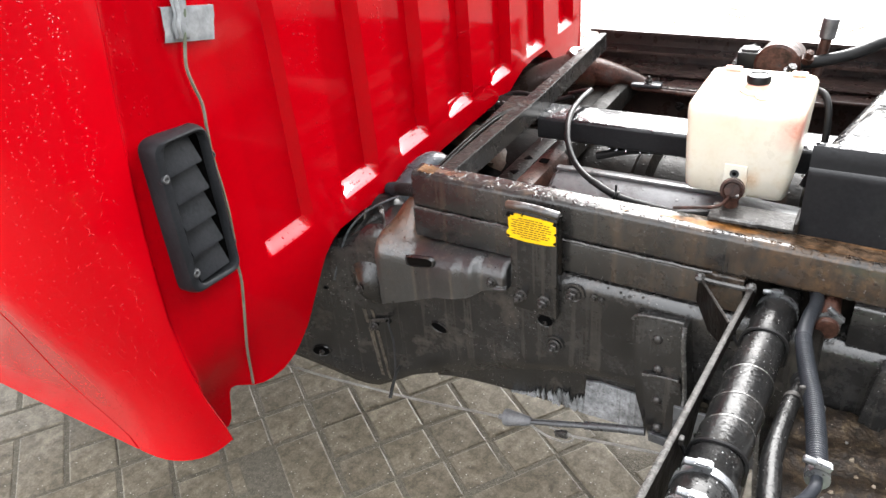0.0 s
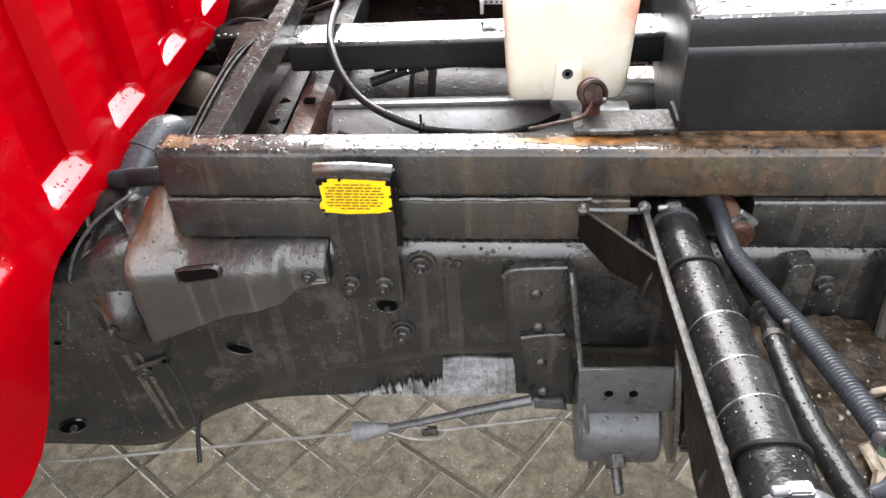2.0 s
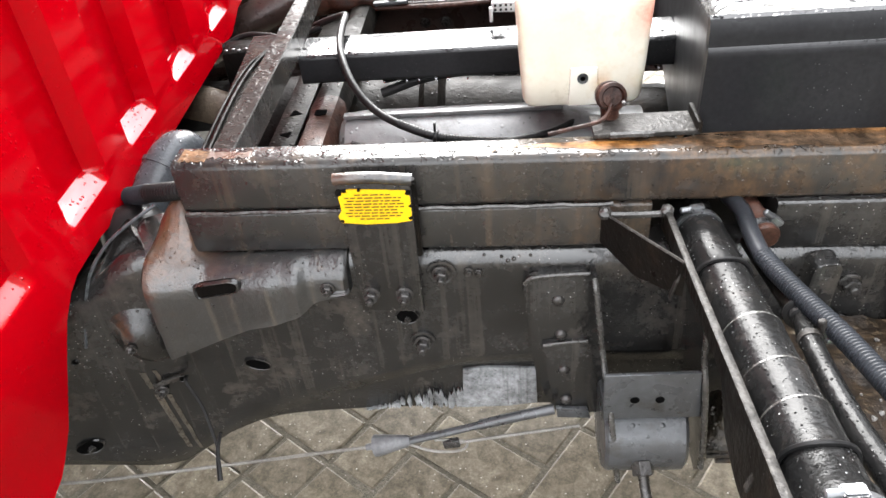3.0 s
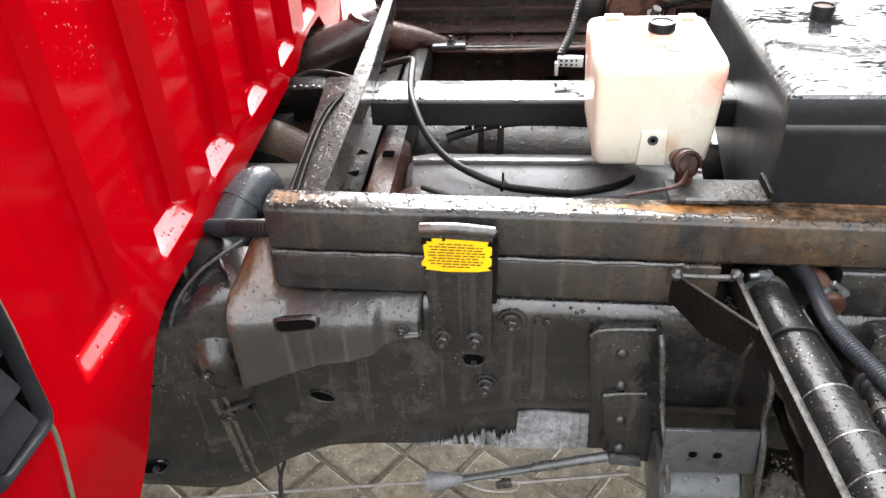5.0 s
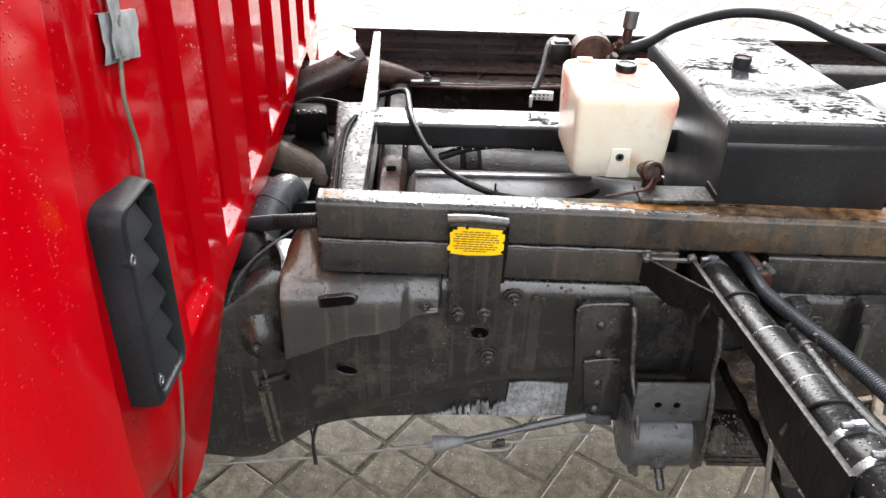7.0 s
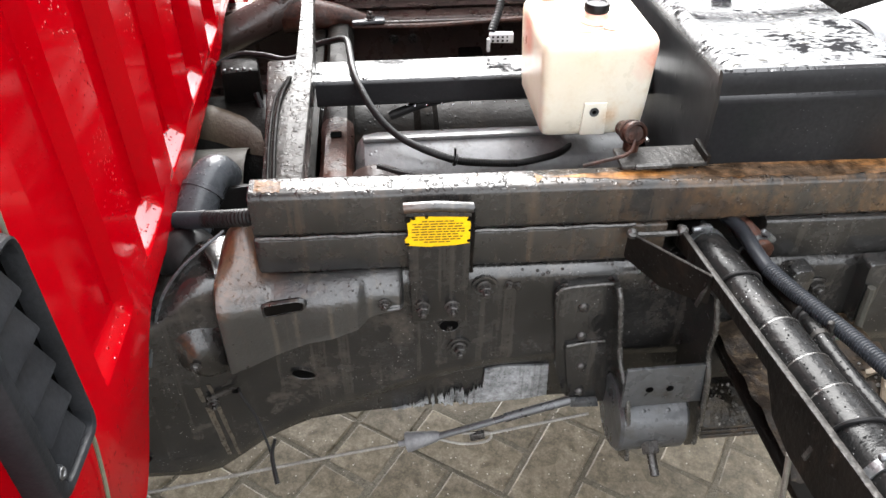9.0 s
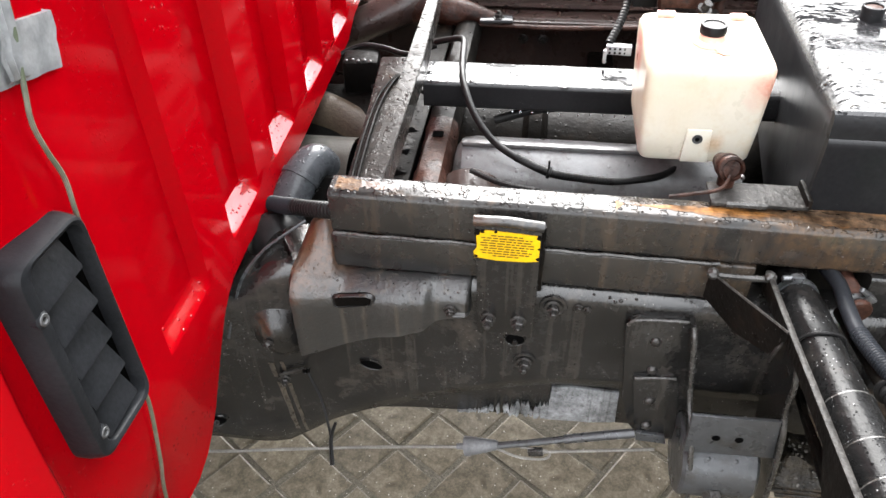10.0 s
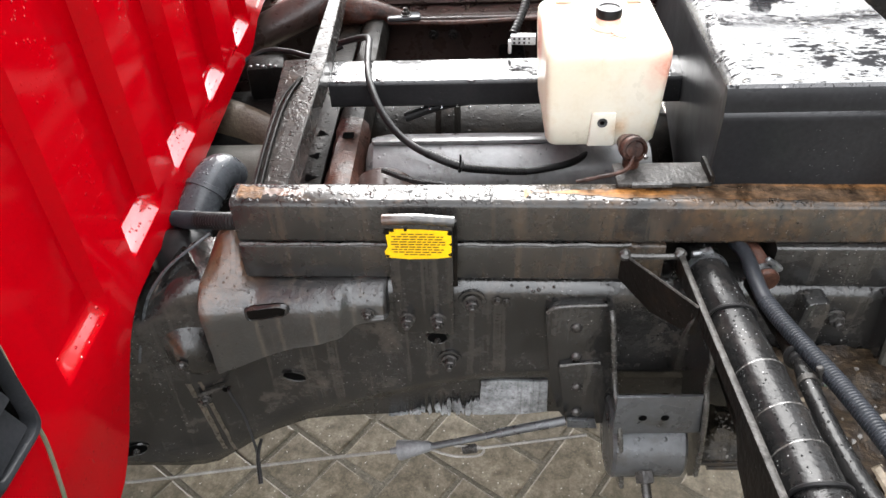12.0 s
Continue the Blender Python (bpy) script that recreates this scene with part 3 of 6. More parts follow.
for u in ys:
    edge = lerp_table(CAB_EDGE, cab_y(u, 0.43))
    col = [Vector((cab_x(cab_y(u, z), z, u), cab_y(u, z), z)) for z in cab_heights(edge)]
    col.insert(0, col[0] + Vector((-0.016, 0.0, 0.003)))
    cols.append(col)
bm = loft(cols, closed=False, caps=False)
part("rear_wall", bm, M_RED, cab, "red pressed-steel rear wall with vertical channels")
# rounded corner up to the door gap, and the door beyond it
hs = cab_heights(0.409)
rings = [corner_ring(z, 10) for z in hs]
low = [p + (Vector((0.0, 0.012, 0.004)) if i > 4 else Vector((-0.014, 0.006, 0.004))) for i, p in enumerate(rings[0])]
part("corner_panel", loft([low] + rings, closed=False, caps=False), M_BEADED_LIT, cab, "rounded red corner panel with rain beads")
door_secs = []
for z in hs:
    door_secs.append([Vector((lerp_table(SEAM, z) - 0.0045 - 0.05 * k, side_y(z), z)) for k in range(26)])
door_secs.insert(0, [p + Vector((0, 0.014, 0.003)) for p in door_secs[0]])
for p in door_secs:
    p.insert(0, p[0] + Vector((0.0, 0.012, 0)))
part("door", loft(door_secs, closed=False, caps=False), M_BEADED_LIT, cab, "red cab door skin")
part("inner_panel", box((-0.46, 0.31, 1.02), (0.10, 1.30, 0.80), 0.01), M_DARK, cab, "dark inner cab wall")
part("roof", box((-1.05, 0.31, 1.50), (1.65, 1.70, 0.10), 0.04), M_RED, cab, "red cab roof")
part("front_wall", box((-1.68, 0.31, 0.95), (0.06, 1.56, 1.05), 0.02), M_RED, cab)
part("far_side", box((-1.0, 1.02, 0.96), (1.34, 0.04, 1.06), 0.015), M_RED, cab)
part("floor_pan", box((-1.05, 0.36, 0.62), (1.25, 1.2, 0.03), 0.01), M_DARK, cab, "dark floor pan")

# louvred vent in the rear wall
VY0, VY1, VZ0, VZ1 = -0.332, -0.2555, 0.646, 0.8365


def vent_at(y, z, out):
    return Vector((cab_back(y, z) + out, y, z))


vent = thing("air_vent", vent_at(-0.306, 0.75, 0.0), "charcoal plastic louvred air vent screwed to the red cab wall", "air vent")
outer = rounded([(VY0 - 0.004, VZ0), (VY1, VZ0 - 0.006), (VY1 + 0.002, VZ1 - 0.004), (VY0, VZ1)], 0.016, 5)
cy, cz = (VY0 + VY1) / 2, (VZ0 + VZ1) / 2


def ring_of(scale_y, scale_z, out, dy=0.0):
    return [vent_at(cy + dy + (a - cy) * scale_y, cz + (b - cz) * scale_z, out) for a, b in outer]


bm = loft([ring_of(1, 1, -0.009), ring_of(1, 1, 0.004), ring_of(0.975, 0.988, 0.012), ring_of(0.94, 0.972, 0.0165), ring_of(0.88, 0.955, 0.0175, 0.001), ring_of(0.79, 0.925, 0.0165, 0.004), ring_of(0.77, 0.918, 0.0155, 0.004),
           ring_of(0.76, 0.914, -0.005, 0.004)], caps=False)
part("vent_frame", bm, M_VENT, vent)
# black sheet painted for the shade inside the vent
part("backing", loft([ring_of(0.80, 0.93, 0.0025, 0.004), ring_of(0.80, 0.93, -0.005, 0.004)]), M_HOLE, vent, "black sheet painting in the dark behind the slats")
for k in range(5):
    z0 = VZ0 + 0.009 + k * 0.0335
    secs = []
    for f in (0.0, 0.04, 0.96, 1.0):
        y = cy - 0.0252 + 0.0470 * f
        t = 0.0 if 0 < f < 1 else 0.0005
        secs.append([vent_at(y, z0 + 0.040, -0.001), vent_at(y, z0 + 0.022, 0.0075 - t), vent_at(y, z0 + 0.006, 0.0150 - t), vent_at(y, z0 + 0.0035, 0.0152 - t), vent_at(y, z0 + 0.004, 0.0138),
                     vent_at(y, z0 + 0.020, 0.0062), vent_at(y, z0 + 0.037, -0.002)])
    part("slat", loft(secs), M_VENT, vent)
for k in range(2):
    z = (0.673, 0.794)[k]
    part("screw_boss", cyl(vent_at(-0.3235 - 0.0025 * k, z, 0.004), vent_at(-0.3235 - 0.0025 * k, z, 0.0180), 0.0062, 14), M_VENT, vent)
for y, z, h in ((-0.249, 0.788, 0.003), (-0.252, 0.673, 0.003), (-0.3235, 0.673, 0.014), (-0.326, 0.794, 0.014)):
    bm = turned(vent_at(y, z, h), (1, 0, 0.1), [(0, 0.0048), (0.0035, 0.0048), (0.005, 0.004), (0.005, 0.0025), (0.004, 0.002)], 14)
    part("screw", bm, M_ZINC, vent, "zinc screw head")

# tape and wire on the rear wall
def tape_at(f, g, out):
    """A place on the tape: f across, g up; its edges run slightly askew."""
    y = -0.268 + 0.0655 * f + 0.006 * g + 0.005 * f * g
    z = 0.922 - 0.0145 * f + 0.0355 * g
    return Vector((cab_back(y, z) + out + 0.0012 * math.sin(14 * f + 3 * g) * math.sin(5 * g + 2 * f), y, z))


solo("tape_patch", loft([[tape_at(f / 10, g, o) for f in range(11)] for o, g in ((-0.003, 0.0), (0.003, 0.01), (0.0036, 0.15), (0.0042, 0.33), (0.0034, 0.5), (0.0042, 0.7), (0.0034, 0.99), (-0.003, 1.0))],
                               closed=False, caps=False), M_TAPE, (-0.25, -0.27, 0.945), "creased silver duct tape stuck on the red cab wall", "tape")
solo("tape_patch", loft([[tape_at(0.16 + 0.26 * f / 6 + 0.03 * math.sin(9 * g), g, o + 0.0015 * math.sin(2.5 * f)) for f in range(7)] for o, g in ((0.0042, 0.08), (0.0062, 0.12), (0.0066, 0.5), (0.006, 0.8), (0.0066, 1.25), (0.0062, 1.7), (0.004, 1.75))],
                        closed=False, caps=False), M_TAPE, (-0.25, -0.25, 0.955), "narrow silver tape strip holding the wire", "tape")
wpts = [(-0.222, 1.25), (-0.226, 1.10), (-0.228, 1.0), (-0.231, 0.957), (-0.245, 0.913), (-0.2505, 0.892), (-0.248, 0.871), (-0.2425, 0.846), (-0.2450, 0.820), (-0.2475, 0.788), (-0.2455, 0.747),
        (-0.2455, 0.709), (-0.2490, 0.671), (-0.2530, 0.645), (-0.2545, 0.612), (-0.2640, 0.547), (-0.2640, 0.506), (-0.2600, 0.441)]
solo("wire", tube([Vector((cab_x(y, z) + (0.0045 if z > 0.6 else 0.0035), y, z)) for y, z in wpts], 0.0018, 8, 6), M_WIRE, (-0.28, -0.27, 0.46),
     "thin grey-green wire hanging down the red cab wall", "wire")


# ---- near chassis rail ----
def z_ledge(x):
    return 0.6085 - 0.017 * x


def z_top(x):
    return 0.6640 - 0.022 * x


def z_low(x):
    return 0.5605 - 0.022 * x


def kick(p):
    """The front of the rail is cranked outwards and rises towards the cab."""
    k = 0.43 * max(0.0, -0.185 - p[0])
    return Vector((p[0] + (0.044 - p[0]) * k, p[1] - 0.611 * k, p[2] + (1.068 - p[2]) * k))


def kicked(bm):
    for v in bm.verts:
        v.co = kick(v.co)
    return bm


ARCH = [(-1.4, 0.205), (-0.416, 0.207), (-0.345, 0.205), (-0.311, 0.212), (-0.27, 0.243), (-0.229, 0.277), (-0.18, 0.302), (-0.135, 0.322), (-0.104, 0.334), (-0.055, 0.355), (0.018, 0.378),
        (0.074, 0.389), (0.163, 0.393), (0.30, 0.39), (1.7, 0.39)]
rail = thing("chassis_rail", (0.3, 0.03, 0.207), "near chassis side rail in grimy black steel with run-off streaks", "chassis rail", "chassis side rails")
rng = random.Random(4)
WY = -0.008


def web_wave(x):
    return 0.0012 * math.sin(21 * x) + 0.0006 * math.sin(57 * x + 1)


secs = []
xs = [-0.72, -0.65, -0.58, -0.5, -0.45, -0.416] + [-0.40 + 0.0235 * k for k in range(26)] + [0.25, 0.35, 0.6, 1.0, 1.6]
for x in xs:
    zt = z_low(max(x, -0.2)) - 0.002 if x > -0.26 else z_low(-0.2) - 0.002 - 0.06 * ease((-0.26 - x) / 0.1)
    zb = lerp_table(ARCH, x)
    wob = web_wave(x)
    s = [Vector((x, 0.075, zt)), Vector((x, 0.030, zt))]
    s += [Vector((x, WY + 0.020 - 0.020 * math.sin(a) + wob, zt - 0.020 + 0.020 * math.cos(a))) for a in (0.1, 0.35, 0.6, 0.85, 1.1, 1.35)]
    s += [Vector((x, WY + wob, zt - 0.022 + (zb + 0.006 - zt + 0.022) * k / 6)) for k in range(7)]
    s[-1] = Vector((x, WY + wob, zb + 0.024))
    s += [Vector((x, WY + 0.003, zb + 0.018)), Vector((x, WY + 0.007, zb + 0.003))]
    s += [Vector((x, WY + 0.010, zb)), Vector((x, 0.016, zb)), Vector((x, 0.016, zb + 0.006)), Vector((x, WY + 0.014, zb + 0.008)), Vector((x, WY + 0.011, zt - 0.036)),
          Vector((x, 0.030, zt - 0.007)), Vector((x, 0.075, zt - 0.007))]
    secs.append(s)
part("web", kicked(loft(secs)), M_FRAME, rail)
LOWER = [(-0.22, 0.266), (-0.170, 0.280), (-0.130, 0.286), (-0.050, 0.291), (0.105, 0.294), (0.3, 0.295), (1.6, 0.295)]
inner = loft([[Vector((x, 0.021, z + 0.16)), Vector((x, 0.0215 + 0.0006 * math.sin(23 * x), z + 0.004)), Vector((x, 0.024, z)), Vector((x, 0.029, z)), Vector((x, 0.029, z + 0.16))]
              for x, z in ((q, lerp_table(LOWER, q)) for q in [-0.20 + 0.03 * i for i in range(28)] + [0.9, 1.6])])
part("inner_plate", inner, M_FRAME, rail, "inner plate of the rail below the arch")


def oval(c, a, b, tilt, slope=0.0, name="hole", parent=None):
    """A dark punched hole: a rim pressed in, and a black disc painting in its shade."""
    ca, sa = math.cos(tilt), math.sin(tilt)

    def ring(k, y):
        return [Vector((c[0] + (k * a * math.cos(t) * ca - k * b * math.sin(t) * sa), y + slope * (k * a * math.cos(t) * ca - k * b * math.sin(t) * sa), c[2] + (k * a * math.cos(t) * sa + k * b * math.sin(t) * ca)))
                for t in (2 * math.pi * i / 20 for i in range(20))]
    bm = loft([ring(1.14, c[1]), ring(1.08, c[1] - 0.0022), ring(1.0, c[1] - 0.0018), ring(0.97, c[1] + 0.0015)], caps=False)
    ob = part(name + "_rim", bm, M_FRAME, parent)
    bm = bmesh.new()
    bm.faces.new([bm.verts.new(p) for p in ring(1.0, c[1] - 0.0014)])
    part("hole_bottom", bm, M_HOLE, ob, "black disc painted for the hole's shade")
    return ob


oval((0.382, WY - 0.0016, 0.425), 0.0105, 0.0105, 0.0, parent=rail)
oval((-0.166, WY - 0.0012, 0.409), 0.0145, 0.0072, -0.28, parent=rail)
HOLE = kick((-0.411, WY - 0.0022, 0.262))
oval(HOLE, 0.014, 0.0095, 0.0, 0.36, parent=rail)
bolt(rail, HOLE + Vector((0.002, -0.001, -0.001)), r=0.004, h=0.004, washer=1.1, stud=0.002)
oval(kick((-0.372, WY - 0.0022, 0.418)), 0.0035, 0.0025, 0.0, 0.36, parent=rail)
oval((0.014, WY - 0.0016, 0.478), 0.0115, 0.0095, 0.0, parent=rail)
bolt(rail, (0.014, WY, 0.474), r=0.004, h=0.004, washer=1.2, stud=0.003)
for c, r in (((0.055, WY - 0.001, 0.535), 0.0075), ((0.027, WY - 0.001, 0.438), 0.007)):
    bm = turned(c, (0, -1, 0), [(-0.001, r * 2.1), (0.001, r * 2.05), (0.0015, r * 1.7), (0.0005, r * 1.5)], 20)
    part("washer", bm, M_FRAME, rail)
    bolt(rail, (c[0], c[1] - 0.001, c[2]), r=r, h=0.008, stud=0.007)
bolt(rail, (0.083, WY - 0.001, 0.536), r=0.004, h=0.004, stud=0.0)
bolt(rail, (0.093, WY - 0.001, 0.534), r=0.0035, h=0.003, stud=0.0)
BOLT = kick((-0.288, WY - 0.003, 0.368))
bolt(rail, BOLT, (0.3, -1, 0), r=0.0058, h=0.005, stud=0.004)
part("tab", box(BOLT + Vector((0.012, 0.001, 0.014)), (0.034, 0.003, 0.007), 0.001, (0, -8, 18)), M_BOLT, rail, "small bright tab")
oval(BOLT + Vector((0.029, 0.004, 0.016)), 0.004, 0.0035, 0.0, 0.33, parent=rail)
# scraped bare strip along the lower edge
patch = [(0.066, 0.363), (0.090, 0.3665), (0.120, 0.365), (0.152, 0.364), (0.154, 0.303), (0.120, 0.298), (0.062, 0.2955)]
part("scraped_patch", prism(patch, 0.0170, 0.0212, 0.0008), M_SCRAPE, rail, "scraped pale metal patch")
bm = bmesh.new()
for k in range(120):
    x = 0.062 - 0.120 * rng.random() ** 1.25
    tall = 0.036 * ease((x + 0.065) / 0.09)
    z0 = 0.2935 + rng.uniform(0.0, 0.4) * tall
    z1 = min(z0 + rng.uniform(0.25, 0.75) * tall, 0.2940 + tall)
    w, lean = rng.uniform(0.0008, 0.0026), rng.uniform(-0.0012, 0.0012)
    y_ = 0.0190 - 0.00002 * k
    loft([[Vector((p, q, z)) for p, z in ((x - w * 0.5, z0), (x + w * 0.6, z0 + 0.001), (x + w + lean, (z0 + z1) / 2), (x + lean, z1), (x - w + lean, (z0 + z1) / 2 + 0.001))] for q in (y_, 0.0210)], bm=bm)
part("scraped_strip", bm, M_SCRAPE, rail, "ragged pale scrape along the lower edge")


def run_mark(x, z0, z1, w, lean=0.0):
    """A dried trickle down the web, thinning towards its end."""
    left, right = [], []
    for k in range(9):
        f = k / 8
        xm = x + lean * f + rng.uniform(-0.0006, 0.0006)
        h = w * (1 - 0.35 * f) * rng.uniform(0.85, 1.1) / 2
        z = z0 + (z1 - z0) * f
        left.append(kick((xm - h, WY + web_wave(xm) - 0.0007, z)))
        right.append(kick((xm + h, WY + web_wave(xm) - 0.0007, z)))
    part("run_mark", loft([left, right], closed=False, caps=False), M_STREAK, rail, "dried pale trickle")


for x, z0, z1, w, lean in ((-0.303, 0.396, 0.368, 0.009, 0.002), (-0.297, 0.358, 0.258, 0.010, 0.010), (-0.284, 0.358, 0.256, 0.007, 0.011), (-0.288, 0.400, 0.374, 0.006, 0.002)):
    run_mark(x, z0, z1, w, lean)

# pressed cab mount in front of the web
mount = thing("cab_mount", (-0.16, 0.0, 0.44), "pressed black steel cab mount bracket, rusty at its front corner", "mount bracket")
BOTM = [(-0.252, 0.440), (-0.236, 0.450), (-0.222, 0.455), (-0.19, 0.470), (-0.15, 0.488), (-0.128, 0.492), (-0.10, 0.499), (-0.075, 0.514), (-0.038, 0.522)]
PROUD = [(-0.252, 0.004), (-0.2505, 0.026), (-0.247, 0.0335), (-0.240, 0.0355), (-0.092, 0.0345), (-0.086, 0.030), (-0.080, 0.0255), (-0.044, 0.024), (-0.040, 0.020), (-0.038, 0.008)]
HIGH = [(-0.252, 0.556), (-0.248, 0.566), (-0.240, 0.582), (-0.228, 0.598), (-0.212, 0.608), (-0.200, 0.606), (-0.196, 0.572), (-0.19, 0.562), (-0.038, 0.560)]
secs = []
for x in [-0.252, -0.2505, -0.249, -0.247, -0.2435, -0.240] + [-0.236 + 0.004 * k for k in range(49)] + [-0.041, -0.040, -0.039, -0.038]:
    zb, proud, high = lerp_table(BOTM, x), lerp_table(PROUD, x), lerp_table(HIGH, x)
    dent = 0.0008 * math.sin(60 * x) + 0.0014 * math.exp(-(((x + 0.104) / 0.008) ** 2)) - 0.0006 * math.exp(-(((x + 0.120) / 0.006) ** 2))
    r = 0.026
    zc = 0.536 - 0.05 * max(0.0, -0.235 - x)
    s = [Vector((x, 0.055, high + 0.002)), Vector((x, 0.036, high)), Vector((x, 0.020, 0.562 + (high - 0.562) * 0.62)), Vector((x, 0.006, 0.562 + (high - 0.562) * 0.26))]
    s += [Vector((x, (0.034 - proud) - 0.034 * math.sin(a) + dent * math.sin(a), zc + r * math.cos(a))) for a in (0.15, 0.4, 0.65, 0.9, 1.15, 1.4)]
    low = zc - 0.006
    s += [Vector((x, -proud + dent + 0.0007 * math.sin(31 * x + 3 * k), low + (zb - low) * k / 5)) for k in range(6)]
    s += [Vector((x, -proud + 0.003, zb - 0.0012)), Vector((x, WY + 0.002, zb - 0.001))]
    secs.append(s)
part("bracket", kicked(loft(secs, closed=False, caps=False)), M_MOUNT, mount)
secs = []
for i in range(41):
    x = -0.335 + 0.086 * i / 40
    top = 0.498 + 0.100 * math.sin(min(1.0, (x + 0.335) / 0.086) * math.pi / 2) ** 1.1
    row = []
    for k in range(37):
        z = 0.428 + (top - 0.428) * k / 36
        lump = 0.024 * math.exp(-(((x + 0.277) / 0.033) ** 2 + ((z - 0.456) / 0.040) ** 2) ** 1.4)
        cup = 0.038 * ease((z - 0.478) / 0.085) * ease((-0.250 - x) / 0.03 + 0.25)
        lip = 0.010 * ease((z - top + 0.016) / 0.016)
        row.append(Vector((x, WY + 0.004 - lump + cup - lip * 0.6, z)))
    secs.append(row)
part("cup", kicked(loft(secs, closed=False, caps=False)), M_CUP, mount, "hollow rusty cup with a rounded boss")
slot = rounded([(-0.193, 0.534), (-0.150, 0.541), (-0.148, 0.552), (-0.155, 0.555), (-0.193, 0.550)], 0.005)
# no opening is cut; a dark block paints the slot's shade
part("slot", prism(slot, -0.0362, -0.030, 0.0), M_DARK, mount, "dark block painted as the slot's hollow")
rim = loft([[Vector((-0.171 + (a + 0.171) * s, y, 0.5445 + (b - 0.5445) * s)) for a, b in slot] for s, y in ((1.16, -0.0335), (1.08, -0.0374), (1.0, -0.0380), (0.95, -0.0355))], caps=False)
part("slot_rim", rim, M_MOUNT, mount)
bolt(mount, kick((-0.289, -0.028, 0.456)), r=0.005, h=0.004, stud=0.002)
bolt(mount, (-0.061, -0.0245, 0.532), r=0.006, h=0.005, stud=0.003)
solo("brake_line", tube([kick(p) for p in ((-0.352, -0.01, 0.44), (-0.340, -0.006, 0.48), (-0.318, 0.0, 0.535), (-0.290, 0.006, 0.572), (-0.262, 0.012, 0.594), (-0.235, 0.026, 0.608))], 0.0017, 8), M_ELBOW, (-0.3, 0, 0.5),
     "thin grey brake line curving over the cab mount", "brake line")

# ---- subframe ----
sub = thing("subframe", (0.3, 0.4, 0.556), "wet black steel subframe with rusty top flange, bolted over the chassis", "subframe")
xs = [-0.197, -0.1955, -0.19] + [-0.15 + 0.08 * k for k in range(10)] + [0.8, 1.2, 1.6]


def rail_profile(x, y0, y1, za, zb, r=0.006):
    k = 1.0 if -0.196 < x else 0.6
    pts = []
    for cy_, cz_, a0 in ((y0 + r, zb - r, 90), (y0 + r, za + r, 180), (y1 - r, za + r, 270), (y1 - r, zb - r, 0)):
        for j in range(4):
            a = radians(a0 + 30 * j)
            pts.append(Vector((x, cy_ + k * r * math.cos(a), cz_ + k * r * math.sin(a))))
    return pts


part("upper_rail", loft([rail_profile(x, 0.003 + 0.0006 * math.sin(17 * x), 0.041 + 0.015 * max(x, 0) + 0.006 * ease((x - 0.27) / 0.03), z_ledge(x), z_top(x) - 0.001, 0.0070) for x in xs]), M_RAIL, sub)
part("lower_rail", loft([rail_profile(x, 0.001 + 0.0006 * math.sin(23 * x + 2), 0.030, z_low(x), z_ledge(x) - 0.0003, 0.003) for x in xs if x < 0.26] +
                        [rail_profile(0.262, 0.001, 0.030, z_low(0.262), z_ledge(0.262) - 0.0003, 0.003)]), M_RAIL, sub)
part("lower_rail", loft([rail_profile(x, -0.002, 0.030, z_low(x) - 0.004, z_ledge(x) - 0.0003, 0.003) for x in (0.378, 0.38, 0.5, 0.7, 1.0, 1.6)]), M_FRAME, sub)
# added plate, keeps bright ground from showing through the cut-out
part("backing_plate", box((0.32, 0.038, 0.578), (0.13, 0.004, 0.060), 0.001), M_DARK, sub, "added dark plate filling the cut-out")
# rust on the top flange, in ragged sheets
rng = random.Random(7)


def rust_strip(x0, x1, ya, yb, n, up):
    mid = (ya + yb) / 2
    wide = [taper if (taper := ease((x1 - x0) * k / n / 0.14)) and x1 > 1 else 1.0 for k in range(n + 1)]
    a = [(x0 + (x1 - x0) * k / n, mid + (ya - mid + rng.uniform(-0.003, 0.003)) * wide[k]) for k in range(n + 1)]
    b = [(x0 + (x1 - x0) * k / n, mid + (yb - mid + rng.uniform(-0.003, 0.003)) * wide[k]) for k in range(n, -1, -1)]
    bm = bmesh.new()
    lo = [bm.verts.new((p, q, z_top(p) + up)) for p, q in a]
    hi = [bm.verts.new((p, q, z_top(p) + up)) for p, q in b][::-1]
    for k in range(n):
        bm.faces.new((lo[k], lo[k + 1], hi[k + 1], hi[k]))
    return bm


part("rust_patch", rust_strip(-0.190, -0.163, 0.011, 0.032, 8, -0.0006), M_ORANGE, sub, "orange rust on the rail's end")
part("rust_patch", rust_strip(-0.165, -0.120, 0.016, 0.028, 12, -0.0007), M_RUSTY, sub, "brown rust on the rail's end")
part("rust_patch", rust_strip(0.11, 1.5, 0.0125, 0.034, 160, -0.0006), M_ORANGE, sub, "orange rust along the top flange")
part("rust_patch", rust_strip(0.285, 1.5, 0.028, 0.046, 130, -0.0002), M_ORANGE, sub, "orange rust under the oil tank")
part("weld_bead", tube([(-0.195 + 0.012 * k, 0.0022 - 0.0008 * math.sin(5 * k), z_ledge(-0.195 + 0.012 * k) + 0.0003 * math.sin(3.1 * k)) for k in range(36)], 0.0022, 6, 3), M_WELD, sub, "pale weld bead")
